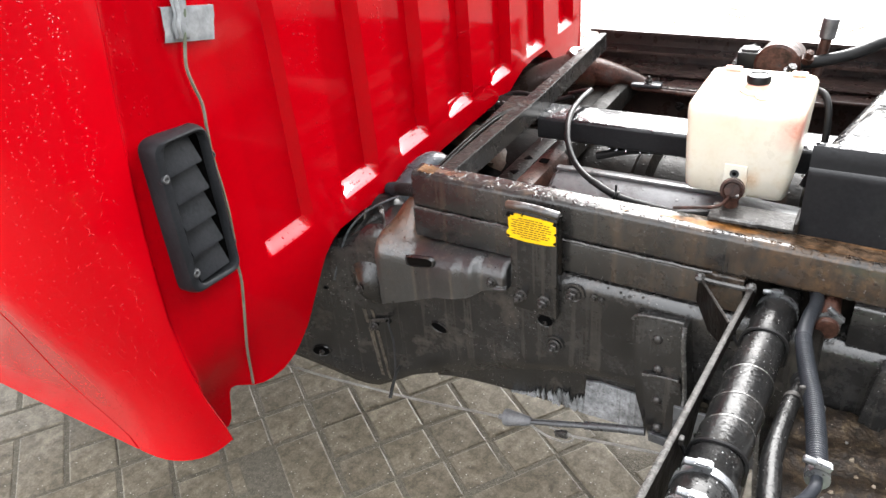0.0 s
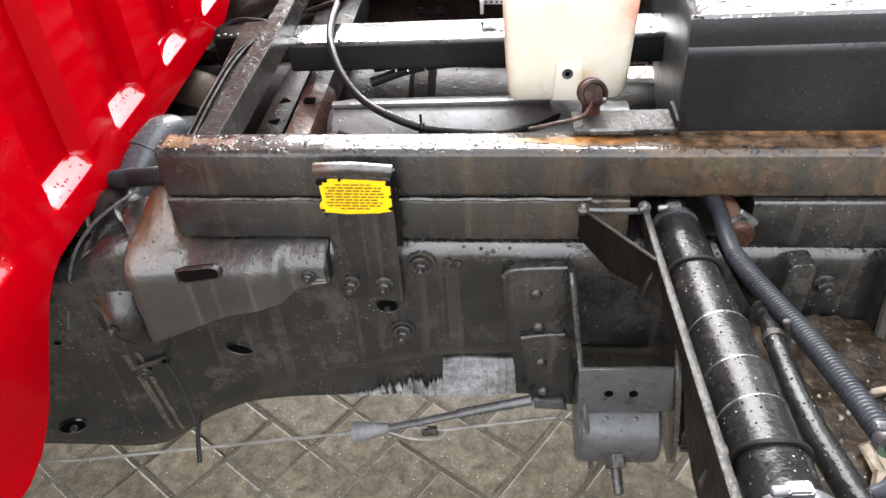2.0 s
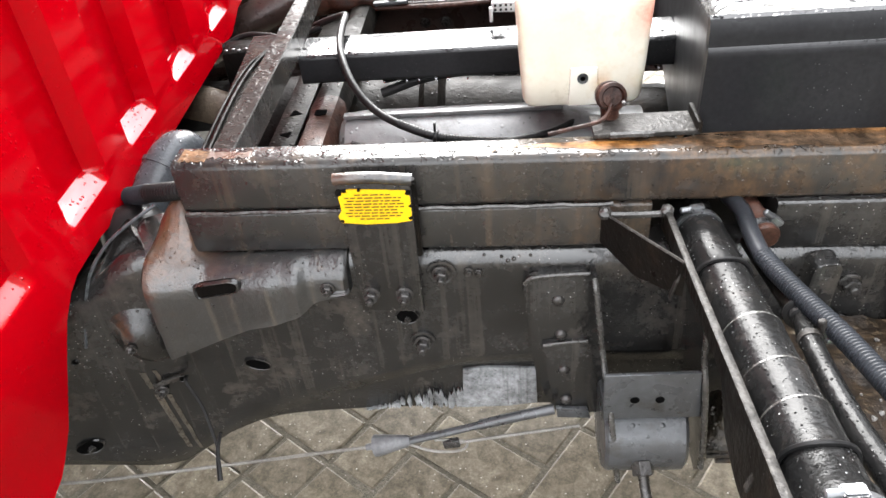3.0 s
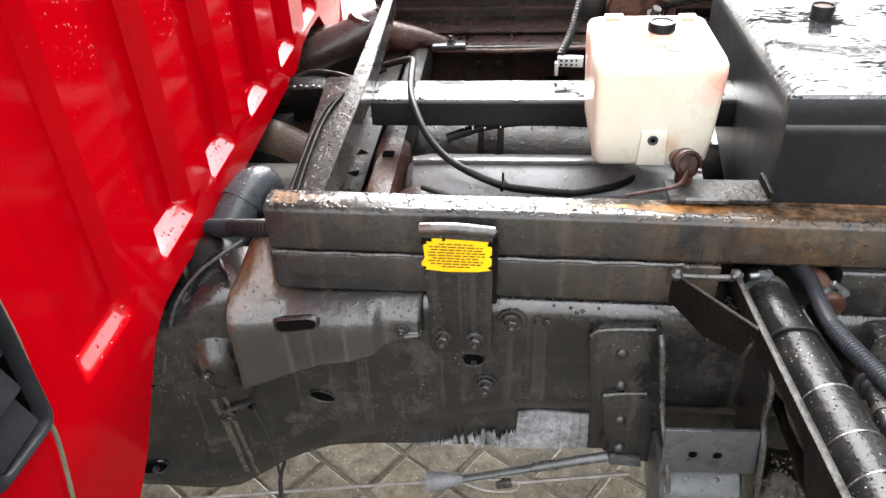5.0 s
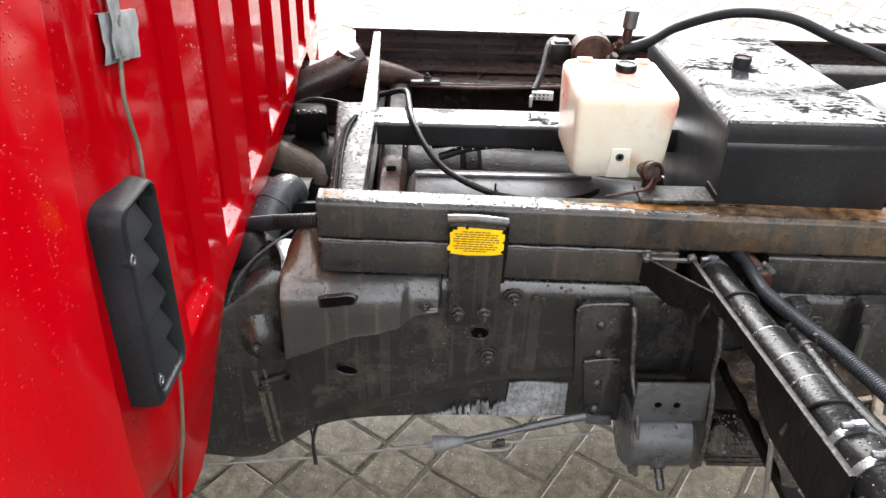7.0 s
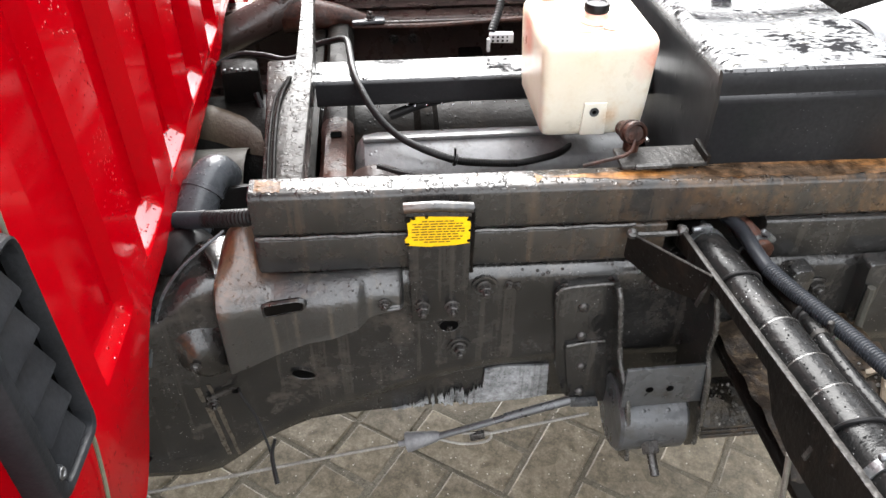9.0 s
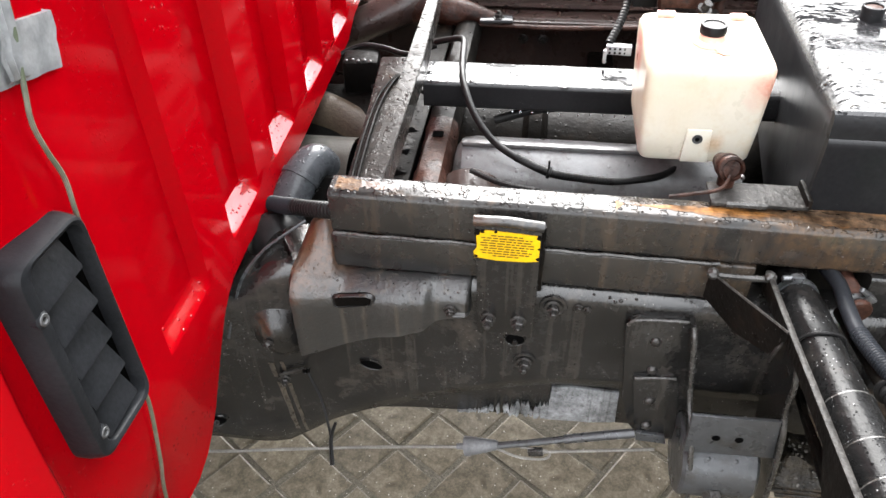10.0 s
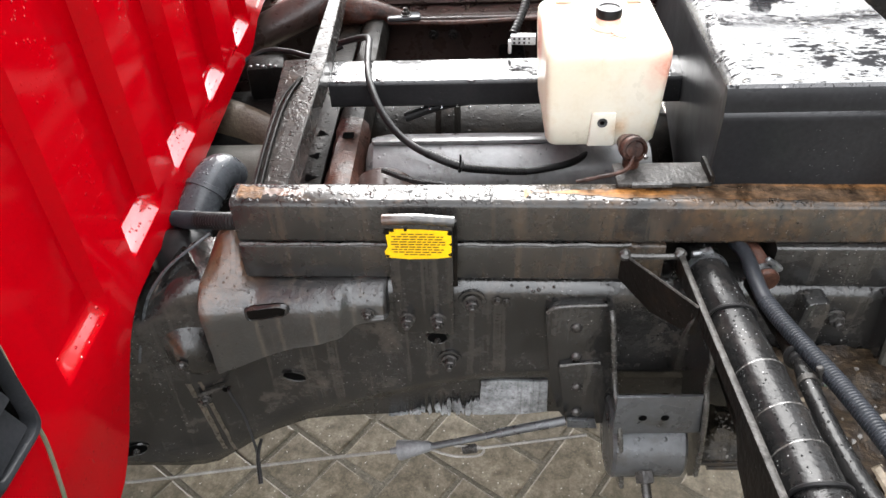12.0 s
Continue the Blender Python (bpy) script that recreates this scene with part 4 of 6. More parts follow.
# cross angle
ANGLE = ((0.012, -0.164, -0.141), (0.18, -0.1645, -0.141), (0.33, -0.165, -0.1415), (0.52, -0.168, -0.149), (0.72, -0.172, -0.158))
bm = loft([[Vector(p) for p in ((a, y, 0.662), (a, y, 0.6655), (b - 0.001, y, 0.6662), (b, y, 0.6652), (b, y, 0.632), (b - 0.004, y, 0.632), (b - 0.0045, y, 0.662))] for y, a, b in ANGLE])
part("cross_angle", bm, M_ANGLE, sub, "wet steel angle laid across the frame")
bm = loft([[Vector(p) for p in ((a, y, 0.630), (a, y, 0.6485), (a + 0.0015, y, 0.6515), (a + 0.005, y, 0.6525), (-0.1655, y, 0.6535), (-0.1655, y, 0.6490), (a + 0.006, y, 0.6480), (a + 0.004, y, 0.6460), (a + 0.004, y, 0.630))]
           for y, a in ((0.0365, -0.187), (0.12, -0.1915), (0.20, -0.1965), (0.29, -0.2035), (0.362, -0.2090))])
part("lower_flange", bm, M_ANGLE, sub, "wet lower flange beside the cross angle")
beam = part("beam", loft([rail_profile(x, 0.326, 0.398, 0.594, 0.634, 0.006) for x in (-0.1425, -0.141, 0.2, 0.352)]), M_BEAM, sub, "glossy black box-section beam")
# rain drops hanging from the beam's lower edge
drop_rng = random.Random(31)
for k in range(26):
    p = Vector((-0.13 + 0.0185 * k + drop_rng.uniform(-0.006, 0.006), 0.3262 + drop_rng.uniform(0.0, 0.004), 0.5932))
    r = drop_rng.uniform(0.0011, 0.0019)
    part("rain_drop", turned(p + Vector((0, 0, 0.0008)), (0, 0, -1), [(0, 0.6 * r), (0.6 * r, 0.95 * r), (1.3 * r, r), (2.0 * r, 0.75 * r), (2.5 * r, 0.1 * r)], 8), M_WATER, beam, "hanging rain drop")
# far side of the subframe: an open channel
bm = loft([[Vector((x, *p)) for p in ((0.800, 0.644), (0.862, 0.644), (0.862, 0.640), (0.850, 0.636), (0.850, 0.606), (0.812, 0.604), (0.812, 0.598), (0.848, 0.596), (0.848, 0.574),
                                      (0.800, 0.572), (0.800, 0.566), (0.875, 0.564), (0.878, 0.650), (0.800, 0.650))] for x in (-0.222, -0.1, 0.2, 0.6, 1.6)])
part("far_rail", bm, M_BROWN, sub, "brown-black far channel rail")
far = thing("chassis_rail", (0.3, 0.84, 0.40), "far chassis side rail in dark brown oily steel", "chassis rail", "chassis side rails")
bm = loft([[Vector((x, *p)) for p in ((0.78, 0.566), (0.805, 0.560), (0.812, 0.54), (0.812, 0.42), (0.80, 0.405), (0.74, 0.40), (0.74, 0.395), (0.82, 0.395), (0.83, 0.566))]
           for x in (-1.0, -0.4, 0.0, 0.5, 1.6)])
part("web", bm, M_BROWN, far)
bolt(far, (-0.017, 0.811, 0.488), r=0.008, h=0.006)
bolt(far, (0.022, 0.811, 0.488), r=0.008, h=0.006)
part("lip", box((0.35, 0.765, 0.556), (1.0, 0.045, 0.006), 0.002), M_BROWN, far)

# fixing bracket with the yellow label
brk = thing("fixing_bracket", (0.0, -0.012, 0.49), "flat black steel fixing bracket welded and bolted to the chassis", "bracket")
bm = prism([(-0.034, 0.657), (0.036, 0.653), (0.0345, 0.492), (-0.030, 0.497)], -0.0205, WY, 0.0022)
part("plate", bm, M_FRAME, brk)
part("folded_edge", tube([(-0.035, -0.0165, 0.6570), (-0.02, -0.018, 0.6585), (0.0, -0.0165, 0.6575), (0.02, -0.018, 0.6565), (0.037, -0.0165, 0.6535)], 0.0058, 10), M_MOUNT, brk, "wet folded top edge")
part("side_weld", tube([(0.0365, -0.0145, 0.653), (0.0372, -0.0150, 0.62), (0.0360, -0.0140, 0.58), (0.0368, -0.0150, 0.565)], 0.0036, 7), M_DARK, brk)
for p in ((-0.018, -0.0205, 0.5195), (0.0165, -0.0205, 0.518)):
    bolt(brk, p, r=0.0072, h=0.008, stud=0.007)
label = [(-0.030, 0.6470), (-0.020, 0.6485), (0.010, 0.6465), (0.033, 0.6445), (0.0345, 0.6370), (0.034, 0.6110), (0.020, 0.6090), (-0.010, 0.6085), (-0.034, 0.6115), (-0.0355, 0.6190), (-0.0315, 0.6250),
         (-0.0325, 0.6400)]
lab = part("label", prism(label, -0.0217, -0.0205), M_YELLOW, brk, "worn yellow warning label with dark lines of text")
for k, half in enumerate((0.017, 0.027, 0.025, 0.028, 0.028, 0.024, 0.028, 0.026, 0.015)):
    z = 0.6420 - 0.0034 * k
    x = -half
    while x < half - 0.002:
        w = min(rng.uniform(0.003, 0.0085), half - x)
        part("text_bar", box((x + w / 2, -0.0219, z - 0.03 * (x + w / 2)), (w, 0.0006, 0.0013), 0), M_INK, lab)
        x += w + 0.0012
for x, z, r in ((-0.0315, 0.6455, 0.0040), (-0.026, 0.6470, 0.0026), (0.0335, 0.6425, 0.0030), (0.0335, 0.614, 0.0026), (-0.012, 0.6475, 0.0018), (0.0340, 0.628, 0.0018), (-0.033, 0.6135, 0.0022)):
    blot = [(x + r * (0.7 + 0.6 * rng.random()) * math.cos(a), z + r * (0.6 + 0.5 * rng.random()) * math.sin(a)) for a in (2 * math.pi * k / 9 for k in range(9))]
    part("dirt_spot", prism(blot, -0.0222, -0.0210), M_DARK, lab, "dark greasy smudge")

# spring hanger
hang = thing("spring_hanger", (0.24, -0.05, 0.28), "grimy riveted steel spring hanger on the chassis rail", "spring hanger")
bm = prism(rounded([(0.137, 0.522), (0.147, 0.534), (0.206, 0.536), (0.236, 0.331), (0.176, 0.331), (0.163, 0.350), (0.150, 0.397)], 0.006), -0.019, WY - 0.0005, 0.0015)
part("back_plate", bm, M_FRAME, hang)
bm = prism(rounded([(0.156, 0.443), (0.207, 0.449), (0.223, 0.333), (0.172, 0.335)], 0.005), -0.0245, -0.0188, 0.0012)
part("lower_plate", bm, M_FRAME, hang)
# pale strips paint the highlights along the hanger's plate edges
part("top_edge", tube([(0.139, -0.0185, 0.5245), (0.146, -0.0190, 0.5325), (0.170, -0.0190, 0.5355), (0.204, -0.0190, 0.5365)], 0.0022, 7), M_WELD, hang, "pale top edge, its highlight painted in")
part("step_edge", tube([(0.158, -0.0245, 0.4425), (0.180, -0.0250, 0.4465), (0.205, -0.0245, 0.4475)], 0.0018, 7), M_WELD, hang, "pale step edge, its highlight painted in")
part("foot_lip", prism([(0.1725, 0.3465), (0.208, 0.3440), (0.212, 0.3285), (0.174, 0.3310)], -0.0300, -0.0240, 0.0015), M_GREYST, hang, "pale bent foot lip")
for k in range(4):
    f = k / 3
    rivet(hang, (0.173 + 0.011 * f, -0.019 if k < 2 else -0.0245, 0.502 - 0.146 * f), r=0.0068)
FL = [(-0.002, 0.540), (-0.030, 0.540), (-0.040, 0.520), (-0.046, 0.44), (-0.085, 0.40), (-0.094, 0.30), (-0.07, 0.276), (-0.002, 0.29)]
secs = []
for y_, z_ in FL:
    xx = 0.204 + 0.030 * (0.54 - z_) / 0.25
    secs.append((xx, y_, z_))
bm = bmesh.new()
a = [bm.verts.new((x_, y_, z_)) for x_, y_, z_ in secs]
b = [bm.verts.new((x_ + 0.006, y_, z_)) for x_, y_, z_ in secs]
bm.faces.new(a)
bm.faces.new(b[::-1])
for i in range(len(a)):
    j = (i + 1) % len(a)
    bm.faces.new((a[i], b[i], b[j], a[j]))
part("side_flange", bm, M_FRAME, hang, "flange bent towards the outside")
FR = [(-0.002, 0.588), (-0.040, 0.582), (-0.072, 0.56), (-0.084, 0.52), (-0.078, 0.475), (-0.088, 0.44), (-0.090, 0.37), (-0.084, 0.31), (-0.066, 0.280), (-0.002, 0.285)]
bm = bmesh.new()
a = [bm.verts.new((0.297 + 0.10 * (0.57 - z_), y_, z_)) for y_, z_ in FR]
b = [bm.verts.new((0.3025 + 0.10 * (0.57 - z_), y_, z_)) for y_, z_ in FR]
bm.faces.new(a)
bm.faces.new(b[::-1])
for i in range(len(a)):
    j = (i + 1) % len(a)
    bm.faces.new((a[i], b[i], b[j], a[j]))
part("side_flange", bm, M_FRAME, hang)
# highlights on both flange edges, painted as pale strips
part("flange_edge", tube([(0.2998 + 0.10 * (0.57 - z_), y_ - 0.0005, z_) for y_, z_ in FR[2:8]], 0.0032, 7, 5), M_WELD, hang, "pale flange edge, its highlight painted in")
part("flange_edge", tube([(0.207 + 0.030 * (0.54 - z_) / 0.25, y_ - 0.0005, z_) for y_, z_ in FL[1:6]], 0.0032, 7, 5), M_WELD, hang, "pale flange edge, its highlight painted in")
bm = prism([(0.214, 0.459), (0.3075, 0.461), (0.3145, 0.396), (0.216, 0.394)], -0.0855, -0.0805, 0.0012)
fp = part("front_plate", bm, M_GREYST, hang, "grey steel cross plate with two holes")
for x in (0.246, 0.271):
    bm = turned((x, -0.0858, 0.424), (0, -1, 0), [(0, 0.0048), (0.0004, 0.0046)], 14)
    part("hole_bottom", bm, M_HOLE, fp, "black disc painted as a drilled hole")
part("spring_eye", cyl((0.219, -0.050, 0.344), (0.306, -0.050, 0.344), 0.050, 30, 0.004), M_GREYST, hang, "round grey spring eye")
bm = cyl((0.258, -0.096, 0.336), (0.2615, -0.127, 0.308), 0.0058, 10)
cyl((0.258, -0.094, 0.338), (0.2595, -0.106, 0.327), 0.0118, 6, 0.001, bm)
part("grease_bolt", bm, M_BOLT, hang, "greasy threaded stud with nut")

# ---- outrigger with the pipe ----
outr = thing("outrigger", (0.265, -0.2, 0.53), "welded flat-bar outrigger standing out from the subframe", "outrigger bracket")
BAR = [(0.273, -0.005, 0.606), (0.2695, -0.111, 0.6225), (0.265, -0.28, 0.650), (0.261, -0.415, 0.672)]
bs_path = smooth_path(BAR, 12)
bar_h = [lerp_table([(0.0, 0.024), (0.11, 0.014), (0.24, 0.016), (0.265, 0.046), (0.30, 0.058), (0.42, 0.062)], -p.y) for p in bs_path]
bm = loft([[p + Vector((-0.003, 0, 0)), p + Vector((0.003, 0, 0)), p + Vector((0.003, 0, -h)), p + Vector((-0.003, 0, -h))] for h, p in zip(bar_h, bs_path)])
part("flat_bar", bm, M_DARK, outr)
# paler strip: a worn edge with its highlight put into the colour
bm = loft([[p + Vector((-0.0030, 0, 0.0002)), p + Vector((-0.0018, 0, 0.0010)), p + Vector((0.0018, 0, 0.0010)), p + Vector((0.0030, 0, 0.0002)), p + Vector((0.0030, 0, -0.0012)), p + Vector((-0.0030, 0, -0.0012))] for p in bs_path])
part("worn_edge", bm, M_EDGE, outr, "pale top edge, its highlight painted in")
ga, gb = Vector((0.215, -0.012, 0.604)), Vector((0.266, -0.111, 0.622))
bm = loft([[p + Vector((-0.0025, 0.001, 0)), p + Vector((0.0025, -0.001, 0)), p + Vector((0.0025, -0.001, -h)), p + Vector((-0.0025, 0.001, -h))]
           for p, h in ((ga, 0.034), (ga.lerp(gb, 0.5), 0.046), (gb, 0.036))])
part("gusset", bm, M_DARK, outr, "slanting gusset strip")
part("gusset_edge", tube([ga, ga.lerp(gb, 0.5), gb], 0.0016, 6), M_EDGE, outr, "worn bright gusset edge")
part("weld_bead", tube([(0.213, -0.016, 0.606), (0.23, -0.0165, 0.6045), (0.25, -0.016, 0.604), (0.272, -0.016, 0.604)], 0.0035, 7), M_WELD, outr, "wet weld bead")
for p in ((0.215, -0.016, 0.607), (0.272, -0.016, 0.607)):
    bm = turned(p, (0, -0.5, 1), [(-0.005, 0.003), (-0.002, 0.0065), (0.003, 0.006), (0.006, 0.002)], 9)
    part("weld_blob", bm, M_WELD, outr)
bolt(outr, (0.255, -0.014, 0.530), r=0.006, h=0.005)
part("end_plate", box((0.29, -0.415, 0.60), (0.07, 0.006, 0.11), 0.001, (0, 0, 20)), M_DARK, outr, "dark end plate")

pipe = thing("filler_pipe", (0.306, -0.2, 0.60), "thick black tape-wrapped pipe tied along the outrigger", "pipe")
P0, P1 = Vector((0.3045, 0.03, 0.574)), Vector((0.296, -0.43, 0.653))
PW = (P1 - P0).normalized()
R = 0.0212
WRAP = (0.2205, 0.274, 0.314)
prof = [(0, R), (0.060, R), (0.062, R + 0.0018), (0.132, R + 0.0012), (0.134, R)]
for d in WRAP:
    prof += [(d - 0.002, R + 0.0006), (d, R + 0.0022)]
prof += [(0.380, R + 0.0006), (0.384, R + 0.0030), (0.456, R + 0.0030), (0.460, R), (0.484, R), (0.486, R - 0.004), (0.476, R - 0.006)]
part("body", turned(P0, PW, prof, 32), M_TUBE, pipe)
for d in WRAP:
    tilt = (PW + Vector((0.10, 0, -0.06))).normalized()
    # paler weld material paints the wet glint of the tape edge
    part("wrap_edge", turned(P0 + PW * (d - 0.001), tilt, [(0, R + 0.0004), (0.0008, R + 0.0026), (0.0022, R + 0.0026), (0.003, R + 0.0004)], 32), M_WELD, pipe)
clamp_band(pipe, P0 + PW * 0.048, PW, R + 0.0004, screw_dir=(-0.15, -0.4, 1))
clamp_band(pipe, P0 + PW * 0.399, PW, R + 0.0032, screw_dir=(-0.1, 0, 1))
clamp_band(pipe, P0 + PW * 0.438, PW, R + 0.0032, screw_dir=(0.05, 0, 1))
bm = turned(P0 + PW * 0.476, PW, [(0, 0.0185), (0.035, 0.0185), (0.037, 0.016), (0.02, 0.0155)], 28)
part("bare_end", bm, M_ZINC, pipe, "bare bright pipe end")
for d in (0.136, 0.352):
    c = P0 + PW * d
    loop = []
    for k in range(13):
        a = radians(205 - 210 * k / 12)
        loop.append(c + Vector((math.cos(a) * (R + 0.0022), 0.0012 * math.sin(3 * a), math.sin(a) * (R + 0.0022))))
    loop.insert(0, Vector((0.268, c.y + 0.002, c.z + 0.006)))
    loop.append(c + Vector((0.022, 0.006, -0.024)))
    part("cable_tie", tube(loop, 0.0019, 6, 3), M_RUBBER, pipe, "black cable tie")
    part("tie_head", box((0.2665, c.y - 0.001, c.z + 0.012), (0.009, 0.007, 0.007), 0.0012), M_EDGE, pipe)
    part("tie_tail", box((0.262, c.y - 0.004, c.z - 0.002), (0.002, 0.005, 0.030), 0.0005, (0, 12, 0)), M_EDGE, pipe)

hb = thing("corrugated_hose", (0.36, -0.15, 0.6), "grey corrugated drain hose hanging beside the black pipe", "hose")
HB = [(0.338, 0.02, 0.596), (0.341, -0.013, 0.603), (0.337, -0.055, 0.608), (0.337, -0.09, 0.609), (0.342, -0.12, 0.612), (0.350, -0.16, 0.617), (0.358, -0.20, 0.623), (0.366, -0.255, 0.6305), (0.371, -0.302, 0.637)]
part("sheath", tube(HB, 0.0077, 16, 8), M_HOSE, hb)
part("ribs", tube(HB[3:], 0.0074, 16, 8, ridge=0.0011, pitch=0.0030), M_HOSE, hb, "corrugated stretch")
clamp_band(hb, (0.3712, -0.303, 0.6375), (0.1, -1, 0.14), 0.0084, 0.008, (0.2, 0, 1))
part("elbow", tube([(0.3712, -0.303, 0.6375), (0.3705, -0.318, 0.638), (0.363, -0.329, 0.631), (0.351, -0.331, 0.623), (0.341, -0.327, 0.613)], 0.0048, 12), M_HOSE, hb, "grey rubber elbow")
sec = thing("breather_pipe", (0.35, -0.2, 0.58), "thinner black pipe with flared collar beside the thick one", "pipe")
BP = [Vector(p) for p in ((0.347, -0.160, 0.604), (0.342, -0.182, 0.609), (0.339, -0.217, 0.614), (0.337, -0.255, 0.619), (0.337, -0.287, 0.623), (0.340, -0.317, 0.626), (0.343, -0.345, 0.629), (0.349, -0.374, 0.631), (0.358, -0.420, 0.632))]
part("body", tube(BP, (0.0072, 0.0108), 20, 8), M_TUBE, sec)
QW = (BP[1] - BP[0]).normalized()
part("collar", turned(BP[0] - QW * 0.008, QW, [(0, 0.0125), (0.0010, 0.0138), (0.0035, 0.0138), (0.0045, 0.0125), (0.0046, 0.0098), (0.0105, 0.0094), (0.0120, 0.0074)], 26), M_RUBBER, sec, "flat dark collar with a raised hub")
part("collar_bolt", turned(BP[0] + Vector((-0.001, 0.004, 0.0105)), QW, [(-0.004, 0.0030), (0.001, 0.0030), (0.002, 0.0020)], 8), M_BOLT, sec)
clamp_band(sec, BP[1] + (BP[2] - BP[1]) * 0.25, BP[2] - BP[1], 0.0077, 0.006, (0.9, 0, 0.35), material=M_EDGE)
part("clamp_screw", cyl((0.350, -0.193, 0.613), (0.369, -0.195, 0.613), 0.0034, 10), M_CLAMP, sec, "bright clamp screw")
part("stub", cyl((0.347, -0.03, 0.580), (0.347, -0.155, 0.603), 0.0090, 16), M_DARK, sec)
st = thing("filler_stub", (0.35, 0.0, 0.6), "rusty stub with zinc clamp in the rail's cut-out", "pipe stub")
part("body", cyl((0.352, 0.04, 0.588), (0.356, -0.045, 0.594), 0.0125, 16), M_MOTOR, st)
clamp_band(st, (0.355, -0.035, 0.593), (0, -1, 0.06), 0.0127, 0.008, (0.8, 0, 1))


# ---- things between the rails ----
tank = thing("hydraulic_reservoir", (0.212, 0.24, 0.623), "milky white plastic oil reservoir with pink oil stains", "oil reservoir")


def tank_ring(z, x0, x1, y0, y1, r):
    return [Vector((a, b, z)) for a, b in rounded([(x0, y0), (x1, y0), (x1, y1), (x0, y1)], r, 5)]


rows = [(0.623, 0.158, 0.266, 0.178, 0.300), (0.626, 0.150, 0.273, 0.170, 0.307), (0.633, 0.1465, 0.2765, 0.1665, 0.310), (0.66, 0.1445, 0.279, 0.1655, 0.311), (0.70, 0.1425, 0.281, 0.165, 0.312),
        (0.735, 0.141, 0.283, 0.165, 0.313), (0.7455, 0.1415, 0.2825, 0.1660, 0.3125), (0.7515, 0.1445, 0.2795, 0.1695, 0.3095), (0.7545, 0.150, 0.274, 0.175, 0.304), (0.7535, 0.156, 0.268, 0.181, 0.298)]
part("body", loft([tank_ring(z, a, b, c, d, 0.012) for z, a, b, c, d in rows]), M_TANK, tank)
bm = turned((0.216, 0.226, 0.754), (0, 0, 1), [(0, 0.024), (0.002, 0.023), (0.004, 0.017), (0.008, 0.0145), (0.012, 0.0140)], 28)
part("neck", bm, M_STAIN, tank, "pink-stained filler neck")
prof = [(0, 0.0145), (0.0015, 0.0158), (0.0095, 0.0155), (0.011, 0.0145), (0.011, 0.0120), (0.0098, 0.0110), (0.0098, 0.0)]
bm = turned((0.216, 0.226, 0.764), (0, 0, 1), prof, 16)
part("cap", bm, M_CAP, tank, "black screw cap")
part("lug", box((0.172, 0.296, 0.757), (0.022, 0.012, 0.004), 0.001), M_STAIN, tank, "moulded lug")
part("lug", box((0.258, 0.294, 0.757), (0.020, 0.012, 0.004), 0.001), M_STAIN, tank, "moulded lug")
part("stain_streak", prism(rounded([(0.150, 0.178), (0.200, 0.186), (0.222, 0.196), (0.205, 0.190), (0.170, 0.185)], 0.004), 0.7545, 0.7562, 0.0, "xy"), M_STAIN, tank, "dried pink streak")
part("stain_blot", prism(rounded([(0.214, 0.208), (0.220, 0.192), (0.229, 0.186), (0.237, 0.196), (0.239, 0.214), (0.232, 0.222)], 0.005), 0.7545, 0.7556, 0.0, "xy"), M_STAIN, tank, "pink oil stain below the cap")
bm = prism([(0.196, 0.628), (0.228, 0.628), (0.226, 0.672), (0.198, 0.672)], 0.1625, 0.1675, 0.0012)
pad = part("moulded_pad", bm, M_TANK, tank, "raised moulded pad")
part("insert", turned((0.211, 0.1638, 0.660), (0, -1, 0), [(0.001, 0.0062), (0.0022, 0.0060), (0.0023, 0.0040), (0.0018, 0.0032)], 18), M_ZINC, pad, "steel threaded insert")
part("insert_hole", turned((0.211, 0.1618, 0.660), (0, -1, 0), [(0, 0.0028), (0.0002, 0.0026)], 14), M_HOLE, pad)

valve = thing("drain_valve", (0.232, 0.066, 0.665), "rusty brown drain valve with thin lever beside the reservoir", "valve")
part("body", turned((0.226, 0.062, 0.688), (0.1, -1, 0.35), [(-0.03, 0.009), (-0.012, 0.010), (-0.010, 0.0135), (-0.003, 0.0142), (-0.002, 0.0128), (0.003, 0.0128), (0.004, 0.0140), (0.008, 0.0135), (0.009, 0.0105), (0.006, 0.009), (0.006, 0.0)], 20), M_MOTOR, valve)
part("stem", cyl((0.226, 0.062, 0.660), (0.226, 0.064, 0.682), 0.009, 14), M_MOTOR, valve)
part("lever", tube([(0.226, 0.052, 0.684), (0.216, 0.040, 0.675), (0.19, 0.036, 0.670), (0.165, 0.035, 0.665)], 0.0022, 7), M_MOTOR, valve, "thin bent steel lever")
part("pin", cyl((0.235, 0.045, 0.690), (0.235, 0.038, 0.690), 0.0022, 8), M_BOLT, valve)

plate = thing("mounting_plate", (0.25, 0.045, 0.655), "small wet steel mounting plate on the rail", "mounting plate")
part("plate", box((0.256, 0.047, 0.664), (0.098, 0.040, 0.005), 0.0015), M_EDGE, plate)
part("lip", box((0.3035, 0.047, 0.669), (0.005, 0.040, 0.012), 0.0015), M_DARK, plate)
part("weld", tube([(0.222, 0.027, 0.665), (0.24, 0.026, 0.666), (0.262, 0.027, 0.665)], 0.0035, 7), M_WELD, plate, "wet weld bead")

oil = thing("oil_tank", (0.41, 0.28, 0.655), "large glossy black steel oil tank covered in rain water", "oil tank")


def oil_z(y_):
    """The tank's top falls away from the front."""
    return 0.7675 - 0.135 * (y_ - 0.03)


